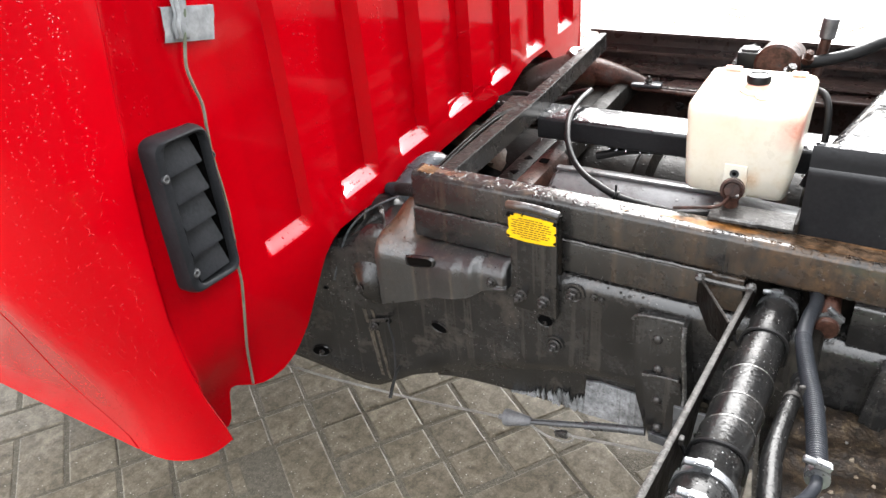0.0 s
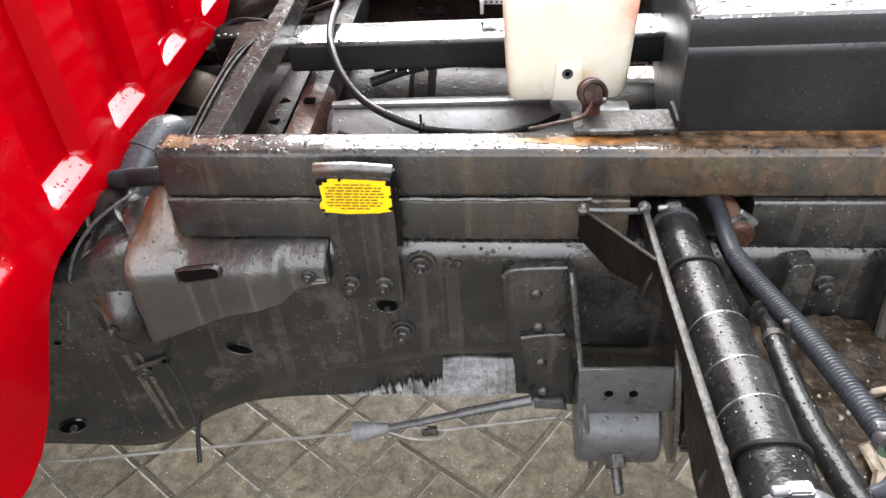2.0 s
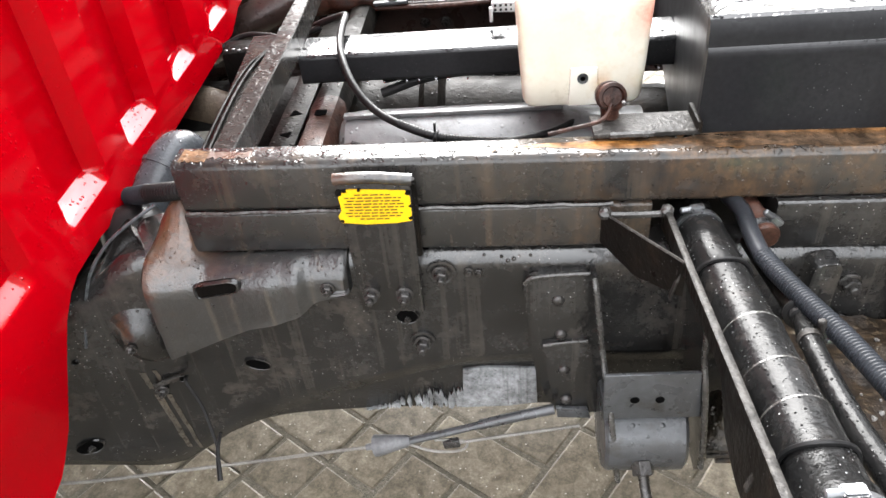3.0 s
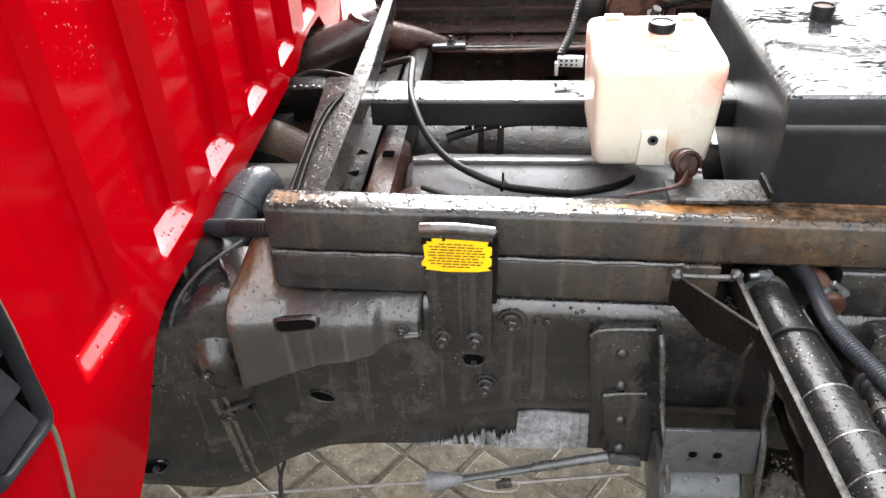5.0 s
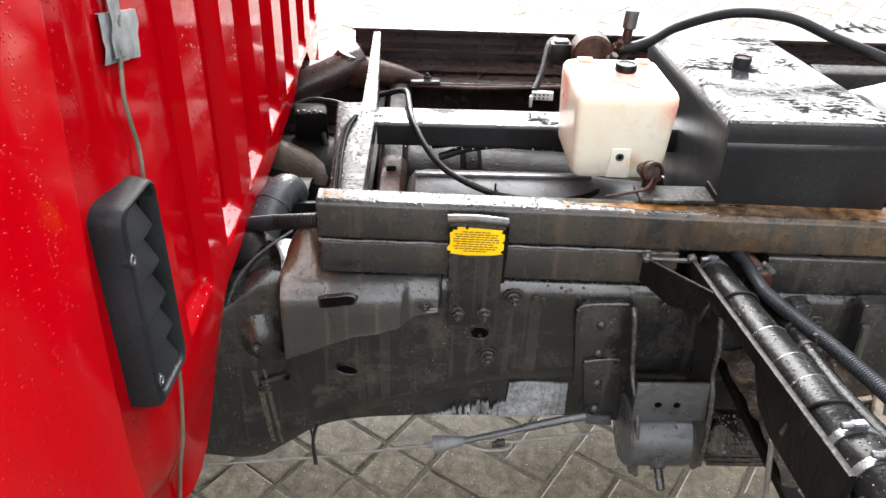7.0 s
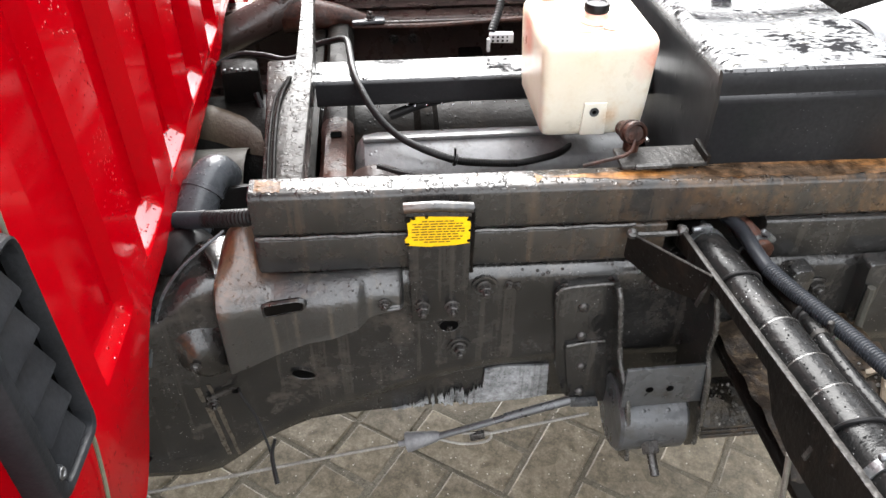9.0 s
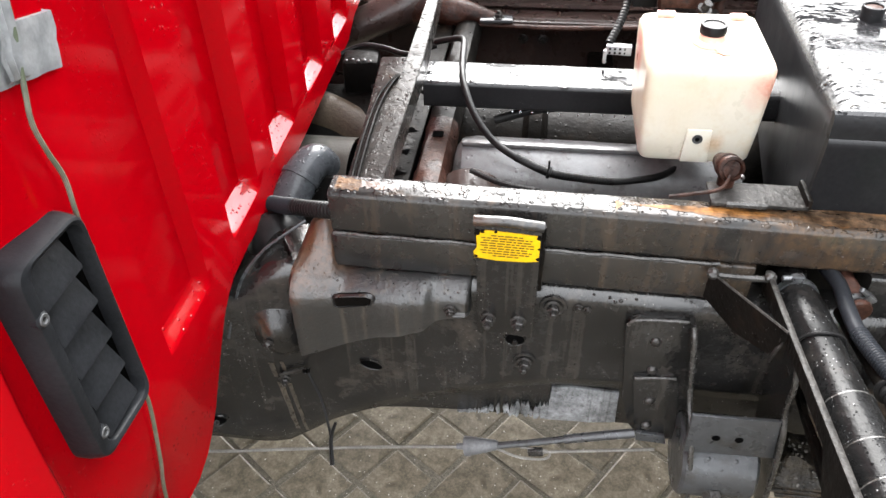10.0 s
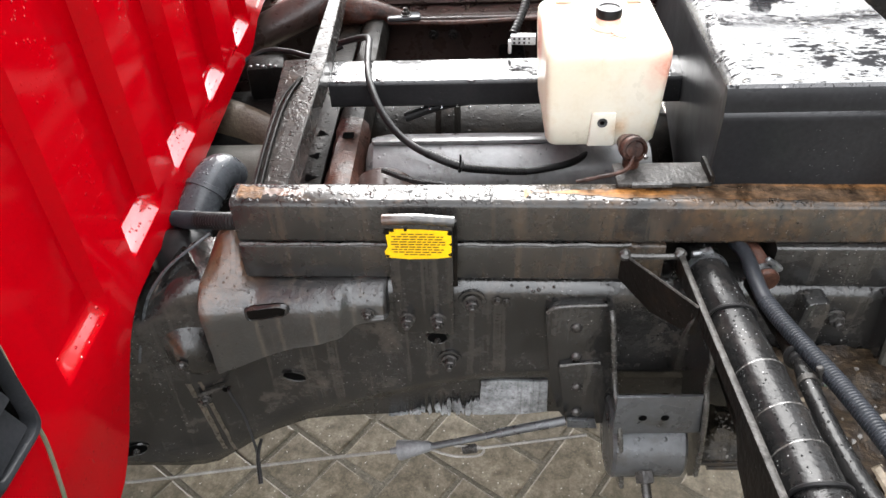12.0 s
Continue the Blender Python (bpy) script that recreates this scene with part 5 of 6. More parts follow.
def oil_ring(y_, drop=0.0):
    x0, x1, r = 0.306 + 0.13 * (y_ - 0.03), 0.522 + 0.17 * (y_ - 0.03), 0.026
    zb = 0.652 - 0.13 * ease((y_ - 0.052) / 0.04)
    top = oil_z(y_) - drop
    pts = [Vector((x0 + 0.004, y_, zb)), Vector((x1 + 0.005, y_, zb)), Vector((x1, y_, top - 0.006)), Vector((x1 - 0.006, y_, top))]
    pts += [Vector((x0 + r - r * math.sin(a), y_, top - r + r * math.cos(a))) for a in (0, 0.3, 0.6, 0.9, 1.2, 1.571)]
    return pts


part("shell", loft([oil_ring(0.0485, 0.003), oil_ring(0.052), oil_ring(0.058), oil_ring(0.066), oil_ring(0.074), oil_ring(0.084)] + [oil_ring(0.084 + 0.65 * k / 6) for k in range(1, 7)] + [oil_ring(0.738, 0.004)]), M_BLACK, oil)
bm = loft([[Vector((x, 0.040 - k, 0.6515 + k)), Vector((x, 0.0390 - k, 0.730)), Vector((x, 0.0394 - k, 0.735)), Vector((x, 0.0412, 0.7390)), Vector((x, 0.0440, 0.7410)), Vector((x, 0.0485, 0.7412)), Vector((x, 0.0485, 0.6515 + k))]
           for x, k in ((0.3045, -0.001), (0.306, 0.0), (0.40, 0.0006), (0.527, 0.0), (0.5285, -0.001))])
part("front_panel", bm, M_BLACK, oil, "black front panel")
bm = loft([[Vector((x, 0.0418, 0.7385)), Vector((x, 0.0428, 0.748)), Vector((x, 0.0440, 0.7570)), Vector((x, 0.0468, 0.7634)), Vector((x, 0.0522, 0.7652)), Vector((x, 0.0540, 0.7630)), Vector((x, 0.0500, 0.7385))]
           for x in (0.3045, 0.306, 0.40, 0.525, 0.527)])
part("folded_rim", bm, M_BLACK, oil, "folded top rim")
CZ = oil_z(0.388)
bm = turned((0.449, 0.388, CZ - 0.003), (0, 0, 1), [(0, 0.021), (0.003, 0.0205), (0.005, 0.0145), (0.010, 0.0138), (0.021, 0.0148), (0.023, 0.0140), (0.023, 0.0115), (0.014, 0.011), (0.014, 0.0)], 20)
neck = part("filler_neck", bm, M_BLACK, oil)
part("plug", turned((0.449, 0.388, CZ + 0.013), (0, 0, 1), [(0, 0.011), (0.005, 0.011), (0.0055, 0.009)], 16), M_MOTOR, neck, "red-brown plug")

# pump with motor and solenoid behind the reservoir
pump = thing("hydraulic_pump", (0.22, 0.50, 0.60), "rusty electric hydraulic pump with brass fittings", "hydraulic pump")
part("motor", cyl((0.212, 0.42, 0.722), (0.216, 0.475, 0.720), 0.034, 26, 0.004), M_MOTOR, pump, "rust-brown motor can")
part("block", box((0.225, 0.40, 0.665), (0.075, 0.05, 0.10), 0.004), M_DARK, pump)
part("solenoid_stem", cyl((0.266, 0.445, 0.700), (0.272, 0.45, 0.763), 0.008, 14), M_MOTOR, pump)
part("terminal_box", box((0.165, 0.47, 0.715), (0.035, 0.030, 0.030), 0.003), M_CAP, pump, "black terminal box")
part("terminal_lid", box((0.165, 0.47, 0.732), (0.026, 0.020, 0.005), 0.002), M_ZINC, pump)
part("solenoid", cyl((0.272, 0.45, 0.762), (0.274, 0.452, 0.792), 0.0115, 18), M_ZINC, pump, "zinc solenoid with pale cap")
for k, (x, y_, z) in enumerate(((0.245, 0.40, 0.70), (0.262, 0.42, 0.692), (0.235, 0.39, 0.725), (0.252, 0.43, 0.735))):
    part("fitting", turned((x, y_, z), (0.3, -0.4, 1), [(-0.012, 0.007), (-0.004, 0.007), (-0.004, 0.010), (0.004, 0.010), (0.004, 0.006), (0.014, 0.006)], 6 if k % 2 else 14), M_MOTOR if k % 2 else M_BOLT, pump)
pl = thing("power_cable", (0.30, 0.45, 0.72), "thick black power cable arching over the oil tank", "cable")
part("sheath", tube([(0.235, 0.43, 0.725), (0.275, 0.44, 0.732), (0.312, 0.45, 0.742), (0.365, 0.48, 0.760), (0.469, 0.52, 0.775), (0.56, 0.50, 0.775), (0.624, 0.45, 0.756), (0.686, 0.40, 0.740), (0.80, 0.37, 0.70), (0.95, 0.40, 0.66)], 0.009, 12), M_RUBBER, pl)
solo("pressure_hose", tube([(0.262, 0.40, 0.70), (0.288, 0.37, 0.705), (0.300, 0.345, 0.68), (0.300, 0.33, 0.63), (0.285, 0.32, 0.58)], 0.005, 10), M_RUBBER, (0.31, 0.3, 0.59),
     "black hydraulic hose running down behind the reservoir", "hose")
con = thing("wiring_connector", (0.13, 0.40, 0.655), "white multi-pin wiring connector on a corrugated loom", "connector")
part("shell", box((0.132, 0.405, 0.658), (0.036, 0.012, 0.014), 0.0015, (0, 0, -6)), M_LIGHTGREY, con, "pale connector shell")
for k in range(8):
    part("pin", box((0.119 + 0.0072 * (k % 4), 0.3985, 0.661 - 0.006 * (k // 4)), (0.0032, 0.001, 0.003), 0), M_CAP, con)
part("clip", box((0.113, 0.402, 0.648), (0.005, 0.008, 0.020), 0.0015), M_LIGHTGREY, con)
part("loom", tube([(0.118, 0.41, 0.664), (0.135, 0.45, 0.685), (0.15, 0.50, 0.715), (0.165, 0.52, 0.72)], 0.0055, 10, ridge=0.001, pitch=0.005), M_RUBBER, con, "black corrugated loom")

# hose loop lying over the beam
hl = thing("return_hose", (0.0, 0.25, 0.6), "black rubber hose looping over the beam and down", "hose")
HL = [(-0.16, 0.52, 0.604), (-0.125, 0.505, 0.619), (-0.105, 0.482, 0.631), (-0.097, 0.45, 0.639), (-0.093, 0.40, 0.6435), (-0.088, 0.345, 0.642), (-0.079, 0.305, 0.635), (-0.062, 0.265, 0.620), (-0.036, 0.232, 0.603),
      (-0.002, 0.208, 0.592), (0.042, 0.196, 0.579), (0.085, 0.206, 0.566), (0.128, 0.214, 0.558), (0.170, 0.222, 0.560), (0.195, 0.232, 0.562), (0.22, 0.26, 0.56)]
part("hose", tube(HL, 0.0050, 12, 8), M_RUBBER, hl)
part("sleeve", tube(HL[9:13], 0.0053, 12, 8, ridge=0.0005, pitch=0.0036), M_CAP, hl, "finely ribbed black sleeve")
part("tie", turned((0.040, 0.1965, 0.5795), (0.9, -0.1, -0.25), [(0, 0.0072), (0.0008, 0.0085), (0.004, 0.0085), (0.0048, 0.0072)], 14), M_CAP, hl)
part("tie_tail", box((0.042, 0.1960, 0.592), (0.003, 0.005, 0.012), 0.001), M_CAP, hl)
solo("return_hose", tube([(-0.150, 0.515, 0.603), (-0.196, 0.505, 0.590), (-0.240, 0.525, 0.590), (-0.282, 0.535, 0.588), (-0.320, 0.52, 0.575)], 0.0048, 10), M_RUBBER, (-0.28, 0.48, 0.6),
     "black hose passing under the cab", "hose")
solo("return_hose", tube([(-0.04, 0.34, 0.57), (0.02, 0.35, 0.585), (0.09, 0.36, 0.588), (0.16, 0.37, 0.58)], 0.007, 10), M_RUBBER, (0.05, 0.35, 0.57),
     "black hose lying below the beam", "hose")
solo("return_hose", tube([(-0.05, 0.44, 0.545), (0.0, 0.42, 0.560), (0.07, 0.405, 0.566), (0.14, 0.41, 0.560), (0.22, 0.43, 0.55)], 0.0062, 10), M_RUBBER, (0.05, 0.42, 0.55),
     "wet black hose on the gearbox casing", "hose")
solo("return_hose", tube([(-0.06, 0.20, 0.572), (-0.02, 0.165, 0.580), (0.03, 0.152, 0.580), (0.08, 0.155, 0.566)], 0.0032, 8, ridge=0.0008, pitch=0.004), M_RUBBER, (0.0, 0.15, 0.6),
     "thin corrugated loom behind the rail", "hose")

# gearbox side with silver cover, below
gear = thing("gearbox_housing", (0.1, 0.27, 0.45), "silver-grey gearbox housing between the rails", "gearbox")
secs = []
for x, k in ((-0.092, 0.45), (-0.088, 0.75), (-0.078, 0.95), (-0.06, 1.0), (0.10, 1.0), (0.19, 0.98), (0.24, 0.85), (0.30, 0.80)):
    secs.append([Vector((x, 0.27 + 0.055 * k * math.cos(a), 0.520 + 0.055 * k * math.sin(a) * (1.0 if math.sin(a) > 0 else 1.6))) for a in (2 * math.pi * i / 24 for i in range(24))])
part("housing", loft(secs), M_ALLOY, gear, "rounded silver-grey housing")
part("rib", box((0.06, 0.262, 0.578), (0.28, 0.012, 0.006), 0.002), M_ALLOY, gear)
part("side_cover", cyl((-0.062, 0.19, 0.515), (-0.062, 0.23, 0.525), 0.045, 24, 0.006), M_BROWN, gear, "brown oily end cover")
# dark bodies added to hide bright ground where only shade shows
part("casing", turned((-0.16, 0.47, 0.40), (1, 0, 0), [(0, 0.10), (0.01, 0.125), (0.16, 0.13), (0.17, 0.145), (0.19, 0.145), (0.20, 0.125), (0.40, 0.11), (0.42, 0.13), (0.44, 0.13), (0.45, 0.09), (0.60, 0.08), (0.62, 0.06)], 32), M_DARK, gear, "added dark casing hiding the bright ground")
part("sump", box((0.12, 0.40, 0.34), (0.66, 0.74, 0.05), 0.02), M_DARK, gear, "added dark block hiding the bright ground")
for y_ in (0.335, 0.60):
    part("casing_rib", box((0.06, y_, 0.46), (0.40, 0.012, 0.05), 0.004), M_DARK, gear)
part("mounting_arm", box((0.14, 0.43, 0.45), (0.05, 0.82, 0.03), 0.006), M_DARK, gear, "arm between the rails")
# added black drum, stands in for the shade under the cab
part("bell_housing", cyl((-0.46, 0.46, 0.39), (-0.16, 0.46, 0.39), 0.145, 28, 0.02), M_SHADE_BLACK, gear, "added black drum filling the shaded gap")
cm = thing("cross_member", (-0.115, 0.4, 0.5), "pressed steel cross member with rusty flank and punched holes", "cross member")
part("top_web", box((-0.164, 0.39, 0.548), (0.036, 0.74, 0.006), 0.002), M_DARK, cm)
flank = []
for k in range(38):
    y_ = 0.03 + 0.02 * k
    w = 0.0015 * math.sin(7 * k) + 0.001 * math.sin(3.3 * k)
    flank.append([Vector(p) for p in ((-0.141, y_, 0.545), (-0.139 + w, y_, 0.556), (-0.133, y_, 0.564 + w), (-0.118, y_, 0.567 + 0.6 * w), (-0.103, y_, 0.564), (-0.096 - w, y_, 0.554), (-0.094, y_, 0.535), (-0.138, y_, 0.535))])
part("rusty_flank", loft(flank[:17]), M_MOTOR, cm, "rust-red rounded flank")
part("rusty_flank", loft(flank[16:]), M_DARK, cm, "dark far stretch of the flank")
part("hole_bottom", prism(rounded([(-0.126, 0.288), (-0.110, 0.288), (-0.110, 0.304), (-0.126, 0.304)], 0.003), 0.5676, 0.5684, 0.0, "xy"), M_HOLE, cm, "black patch painted as a square hole")
for i, y_ in enumerate((0.10, 0.16, 0.215, 0.27, 0.33, 0.45, 0.52)):
    a = 0.4 + 0.9 * i
    tri = rounded([(-0.163 + 0.011 * math.cos(a + t), y_ + 0.011 * math.sin(a + t)) for t in (0.0, 2.09, 4.19)], 0.003)
    part("hole_bottom", prism(tri, 0.5512, 0.5517, 0.0, "xy"), M_HOLE, cm, "black patch painted as a three-cornered hole")
for dx, r_ in ((0.0, 0.0024), (-0.0066, 0.0019)):
    line = [(-0.1735 + dx, 0.042, 0.6555), (-0.1785 + dx, 0.12, 0.6562), (-0.1815 + dx, 0.20, 0.6562), (-0.1790 + dx, 0.255, 0.6562), (-0.1715 + 0.4 * dx, 0.300, 0.6562)]
    solo("brake_line", tube(line, r_, 8), M_SHADE_BLACK, (-0.17, 0.2, 0.655),
         "black line lying along the cross angle", "brake line")

# under the cab: flasher box, silencer, elbow, conduit
fb = thing("relay_box", (-0.27, 0.48, 0.53), "black relay box with bright terminals under the cab", "relay box")
part("case", box((-0.275, 0.50, 0.552), (0.060, 0.055, 0.070), 0.006, (0, 0, 8)), M_SHADE_BLACK, fb)
for k in range(5):
    part("terminal", turned((-0.295 + 0.010 * k, 0.478 + 0.004 * (k % 2), 0.5865), (0, 0, 1), [(0, 0.003), (0.002, 0.003), (0.003, 0.0015)], 8), M_ZINC, fb)
part("cable", tube([(-0.25, 0.47, 0.55), (-0.24, 0.44, 0.52), (-0.25, 0.40, 0.50), (-0.30, 0.38, 0.50), (-0.36, 0.40, 0.51)], 0.005, 8), M_RUBBER, fb)
ex = thing("heat_shield", (-0.31, 0.32, 0.42), "dull olive-grey curved heat shield under the cab", "heat shield")
secs = [[Vector((x, 0.32 + 0.085 * math.cos(a), 0.44 + 0.085 * math.sin(a))) for a in (math.pi * i / 12 for i in range(13))] for x in (-0.42, -0.36, -0.27, -0.255)]
part("shell", loft(secs, closed=False, caps=False), M_OLIVE, ex)
part("brown_pipe", tube([(-0.42, 0.45, 0.52), (-0.33, 0.43, 0.51), (-0.25, 0.40, 0.48), (-0.2, 0.36, 0.42)], 0.040, 16), M_TAN, ex, "tan dust-caked exhaust pipe")
el = thing("hose_elbow", (-0.26, 0.12, 0.53), "grey rubber elbow between cab and rail", "hose")
EL = [(-0.258, 0.190, 0.570), (-0.264, 0.180, 0.586), (-0.273, 0.162, 0.587), (-0.287, 0.125, 0.565), (-0.302, 0.085, 0.525), (-0.310, 0.065, 0.480)]
part("elbow", tube(EL, (0.0235, 0.027), 20), M_ELBOW, el)
part("collar", turned((-0.2785, 0.148, 0.580), (-0.36, -0.80, -0.50), [(-0.004, 0.0245), (-0.003, 0.0272), (0.003, 0.0272), (0.004, 0.0245)], 26), M_ELBOW, el, "raised collar on the elbow")
part("ball", turned((-0.285, 0.055, 0.552), (0.4, -0.3, 0.6), [(-0.04, 0.014), (-0.026, 0.030), (-0.008, 0.038), (0.010, 0.035), (0.024, 0.020), (0.027, 0.0)], 20), M_RUBBER, el, "rounded black rubber boot")
cd = thing("conduit", (-0.24, 0.03, 0.61), "black corrugated conduit leaving the rail's open end", "conduit")
part("sleeve", tube([(-0.256, 0.053, 0.606), (-0.236, 0.040, 0.615), (-0.211, 0.026, 0.625), (-0.186, 0.018, 0.632)], 0.0090, 14, 8, ridge=0.0012, pitch=0.0042), M_RUBBER, cd)
part("ribs", tube([(-0.299, 0.090, 0.580), (-0.275, 0.068, 0.595), (-0.254, 0.052, 0.607)], 0.0092, 14, 8, ridge=0.0016, pitch=0.0042), M_HOSE, cd, "corrugated grey end")
# sheet added to cover bright ground in the shaded gap under the cab
sg = thing("under_cab_blind", (-0.33, 0.17, 0.36), "added black sheet keeping the gap under the cab dark", "splash guard")
part("sheet", loft([[Vector((x, 0.165 + 0.006 * math.sin(30 * x), z)) for z in (0.33, 0.45, 0.52, 0.575)] + [Vector((x, 0.171 + 0.006 * math.sin(30 * x), z)) for z in (0.575, 0.52, 0.45, 0.33)] for x in [-0.46 + 0.03 * i for i in range(9)]]), M_RUBBER, sg)
fm = thing("cab_mount", (-0.2, 0.72, 0.5), "brown far-side cab mount arm", "mount bracket")
part("arm", tube([(-0.42, 0.70, 0.50), (-0.33, 0.71, 0.545), (-0.25, 0.735, 0.575), (-0.20, 0.76, 0.59)], (0.030, 0.036), 16), M_BROWN, fm)
part("pad", turned((-0.225, 0.75, 0.60), (0.3, 0, 1), [(-0.02, 0.03), (0.0, 0.034), (0.012, 0.028), (0.016, 0.0)], 18), M_BROWN, fm)
ax = thing("brake_pipe_bracket", (0.0, 0.72, 0.54), "brown steel bracket with bolted silver lug", "bracket")
part("arm", box((0.05, 0.745, 0.552), (0.46, 0.030, 0.012), 0.004), M_BROWN, ax)
part("lug", box((-0.066, 0.715, 0.567), (0.062, 0.026, 0.008), 0.003, (0, 0, 4)), M_GREYST, ax, "silver bolted lug")
bolt(ax, (-0.062, 0.713, 0.571), (0, 0, 1), r=0.008, h=0.006)
part("tapered_arm", tube([(-0.22, 0.745, 0.574), (-0.16, 0.738, 0.572), (-0.11, 0.730, 0.568), (-0.07, 0.724, 0.562)], (0.036, 0.014), 16), M_MOTOR, ax, "brown tapered arm end")
part("rod", tube([(-0.10, 0.715, 0.556), (0.05, 0.705, 0.558), (0.25, 0.71, 0.564)], 0.005, 8), M_MOTOR, ax)

# propeller shaft guard and tipping ram beyond the oil tank
ram = thing("tipping_ram", (0.75, 0.4, 0.62), "light grey tipping ram lying behind the oil tank", "hydraulic ram")
part("barrel", cyl((0.60, 0.28, 0.675), (1.15, 0.52, 0.70), 0.050, 30, 0.006), M_LIGHTGREY, ram)
part("gland", cyl((0.578, 0.27, 0.674), (0.603, 0.281, 0.675), 0.040, 26, 0.004), M_DARK, ram)
xm = thing("cross_member", (0.6, 0.55, 0.55), "black cross member behind the oil tank", "cross member")
part("channel", box((0.68, 0.66, 0.55), (0.06, 0.24, 0.06), 0.006), M_ANGLE, xm)
part("channel", box((0.98, 0.68, 0.58), (0.50, 0.06, 0.10), 0.006), M_ANGLE, xm)
wheel = thing("rear_wheel", (1.02, 1.02, 0.0), "rear lorry wheel with worn black tread", "wheel")
W0 = Vector((1.02, 0.92, 0.31))
part("axle", cyl((1.02, 0.35, 0.31), (1.02, 0.96, 0.31), 0.045, 20, 0.004), M_DARK, wheel, "dark axle tube")
part("spring_seat", box((1.02, 0.79, 0.375), (0.12, 0.07, 0.06), 0.006), M_DARK, wheel)
part("tyre", turned(W0, (0, 1, 0), [(0.02, 0.17), (0.0, 0.20), (0.0, 0.25), (0.015, 0.285), (0.035, 0.298), (0.175, 0.298), (0.195, 0.285), (0.21, 0.25), (0.21, 0.2), (0.19, 0.17)], 48), M_TYRE, wheel)
bm = bmesh.new()
for k in range(54):
    a = 2 * math.pi * k / 54
    for r_ in range(3):
        c = W0 + Vector((0.300 * math.cos(a + 0.03 * r_), 0.055 + 0.05 * r_, 0.300 * math.sin(a + 0.03 * r_)))
        box(c, (0.012, 0.040, 0.022), 0.0, (0, -math.degrees(a), 0), bm)
part("tread", bm, M_TYRE, wheel, "tread blocks")
part("rim", turned(W0 + Vector((0, 0.02, 0)), (0, 1, 0), [(0, 0.165), (0.01, 0.15), (0.05, 0.14), (0.06, 0.05), (0.03, 0.045), (0.03, 0.0)], 32), M_LIGHTGREY, wheel)

# hand-brake cable with its cone and rod
hc = thing("brake_cable", (-0.1, -0.035, 0.25), "loose steel brake cable with grey cone and rod under the rail", "cable")
part("strand", tube([kick(p) for p in ((-0.62, -0.03, 0.215), (-0.519, -0.032, 0.2175), (-0.42, -0.034, 0.224), (-0.30, -0.036, 0.246), (-0.20, -0.037, 0.264), (-0.10, -0.037, 0.282), (-0.035, -0.037, 0.292))], 0.0022, 7), M_CABLE, hc)
part("cone", turned((-0.044, -0.036, 0.291), (1, 0, 0.22), [(-0.010, 0.004), (0, 0.0045), (0.001, 0.013), (0.004, 0.0135), (0.042, 0.007), (0.046, 0.005)], 18), M_CONE, hc, "grey rubber cone")
part("rod", tube([(0.0, -0.037, 0.301), (0.05, -0.038, 0.318), (0.10, -0.038, 0.335)], 0.0045, 9), M_GREYST, hc)
part("rod_sleeve", tube([(0.085, -0.038, 0.330), (0.13, -0.037, 0.343), (0.170, -0.034, 0.351)], 0.0060, 10), M_GREYST, hc, "grey sleeve")
part("clevis", box((0.050, -0.040, 0.300), (0.020, 0.008, 0.012), 0.002, (0, -10, 0)), M_BOLT, hc)
part("clevis_wire", tube([(0.0, -0.040, 0.298), (0.03, -0.044, 0.290), (0.062, -0.044, 0.292), (0.066, -0.040, 0.303), (0.03, -0.038, 0.304)], 0.0018, 6), M_CABLE, hc)
part("lower_strand", tube([(0.05, -0.040, 0.299), (0.12, -0.036, 0.308), (0.20, -0.03, 0.316)], 0.002, 6), M_CABLE, hc)
solo("hanging_wire", tube([(-0.240, -0.034, 0.418), (-0.236, -0.046, 0.420), (-0.222, -0.058, 0.395), (-0.210, -0.078, 0.366), (-0.205, -0.090, 0.350)], 0.0017, 7), M_RUBBER,
     (-0.25, -0.02, 0.3), "short black wire hanging from a bolt", "wire")
solo("hanging_wire", tube([(-0.200, -0.078, 0.374), (-0.205, -0.090, 0.355), (-0.199, -0.116, 0.338)], (0.0020, 0.0030), 8), M_RUBBER, (-0.24, -0.04, 0.27),
     "stub of black wire with a bent end", "wire")

# behind the outrigger: spring, rods and bracket
ls = thing("leaf_spring", (0.45, 0.0, 0.27), "dark leaf spring under the chassis", "leaf spring")
for k in range(3):
    part("leaf", loft([[Vector((x, y_, 0.293 - 0.0098 * k + 0.05 * (x - 0.45) ** 2 + dz)) for y_, dz in ((-0.054, 0.001), (-0.053, 0.0), (0.0, 0.0), (0.0, 0.0072), (-0.053, 0.0072), (-0.054, 0.0062))] for x in [0.330 + 0.012 * k + 0.03 * i for i in range(11 - k)]]), M_RAIL, ls)
db = thing("mud_heap", (0.42, -0.03, 0.30), "wet caked mud with small stones lying on the leaf spring", "mud heap")
rng = random.Random(21)


def mud_z(x, y_):
    edge_x, edge_y = ease((x - 0.334) / 0.03) * ease((0.520 - x) / 0.05), ease((y_ + 0.056) / 0.022)
    return 0.3005 + (0.034 + 0.008 * math.sin(41 * x) + 0.005 * math.sin(97 * x + 60 * y_) + 0.004 * math.sin(160 * y_ + 25 * x)) * edge_x * edge_y


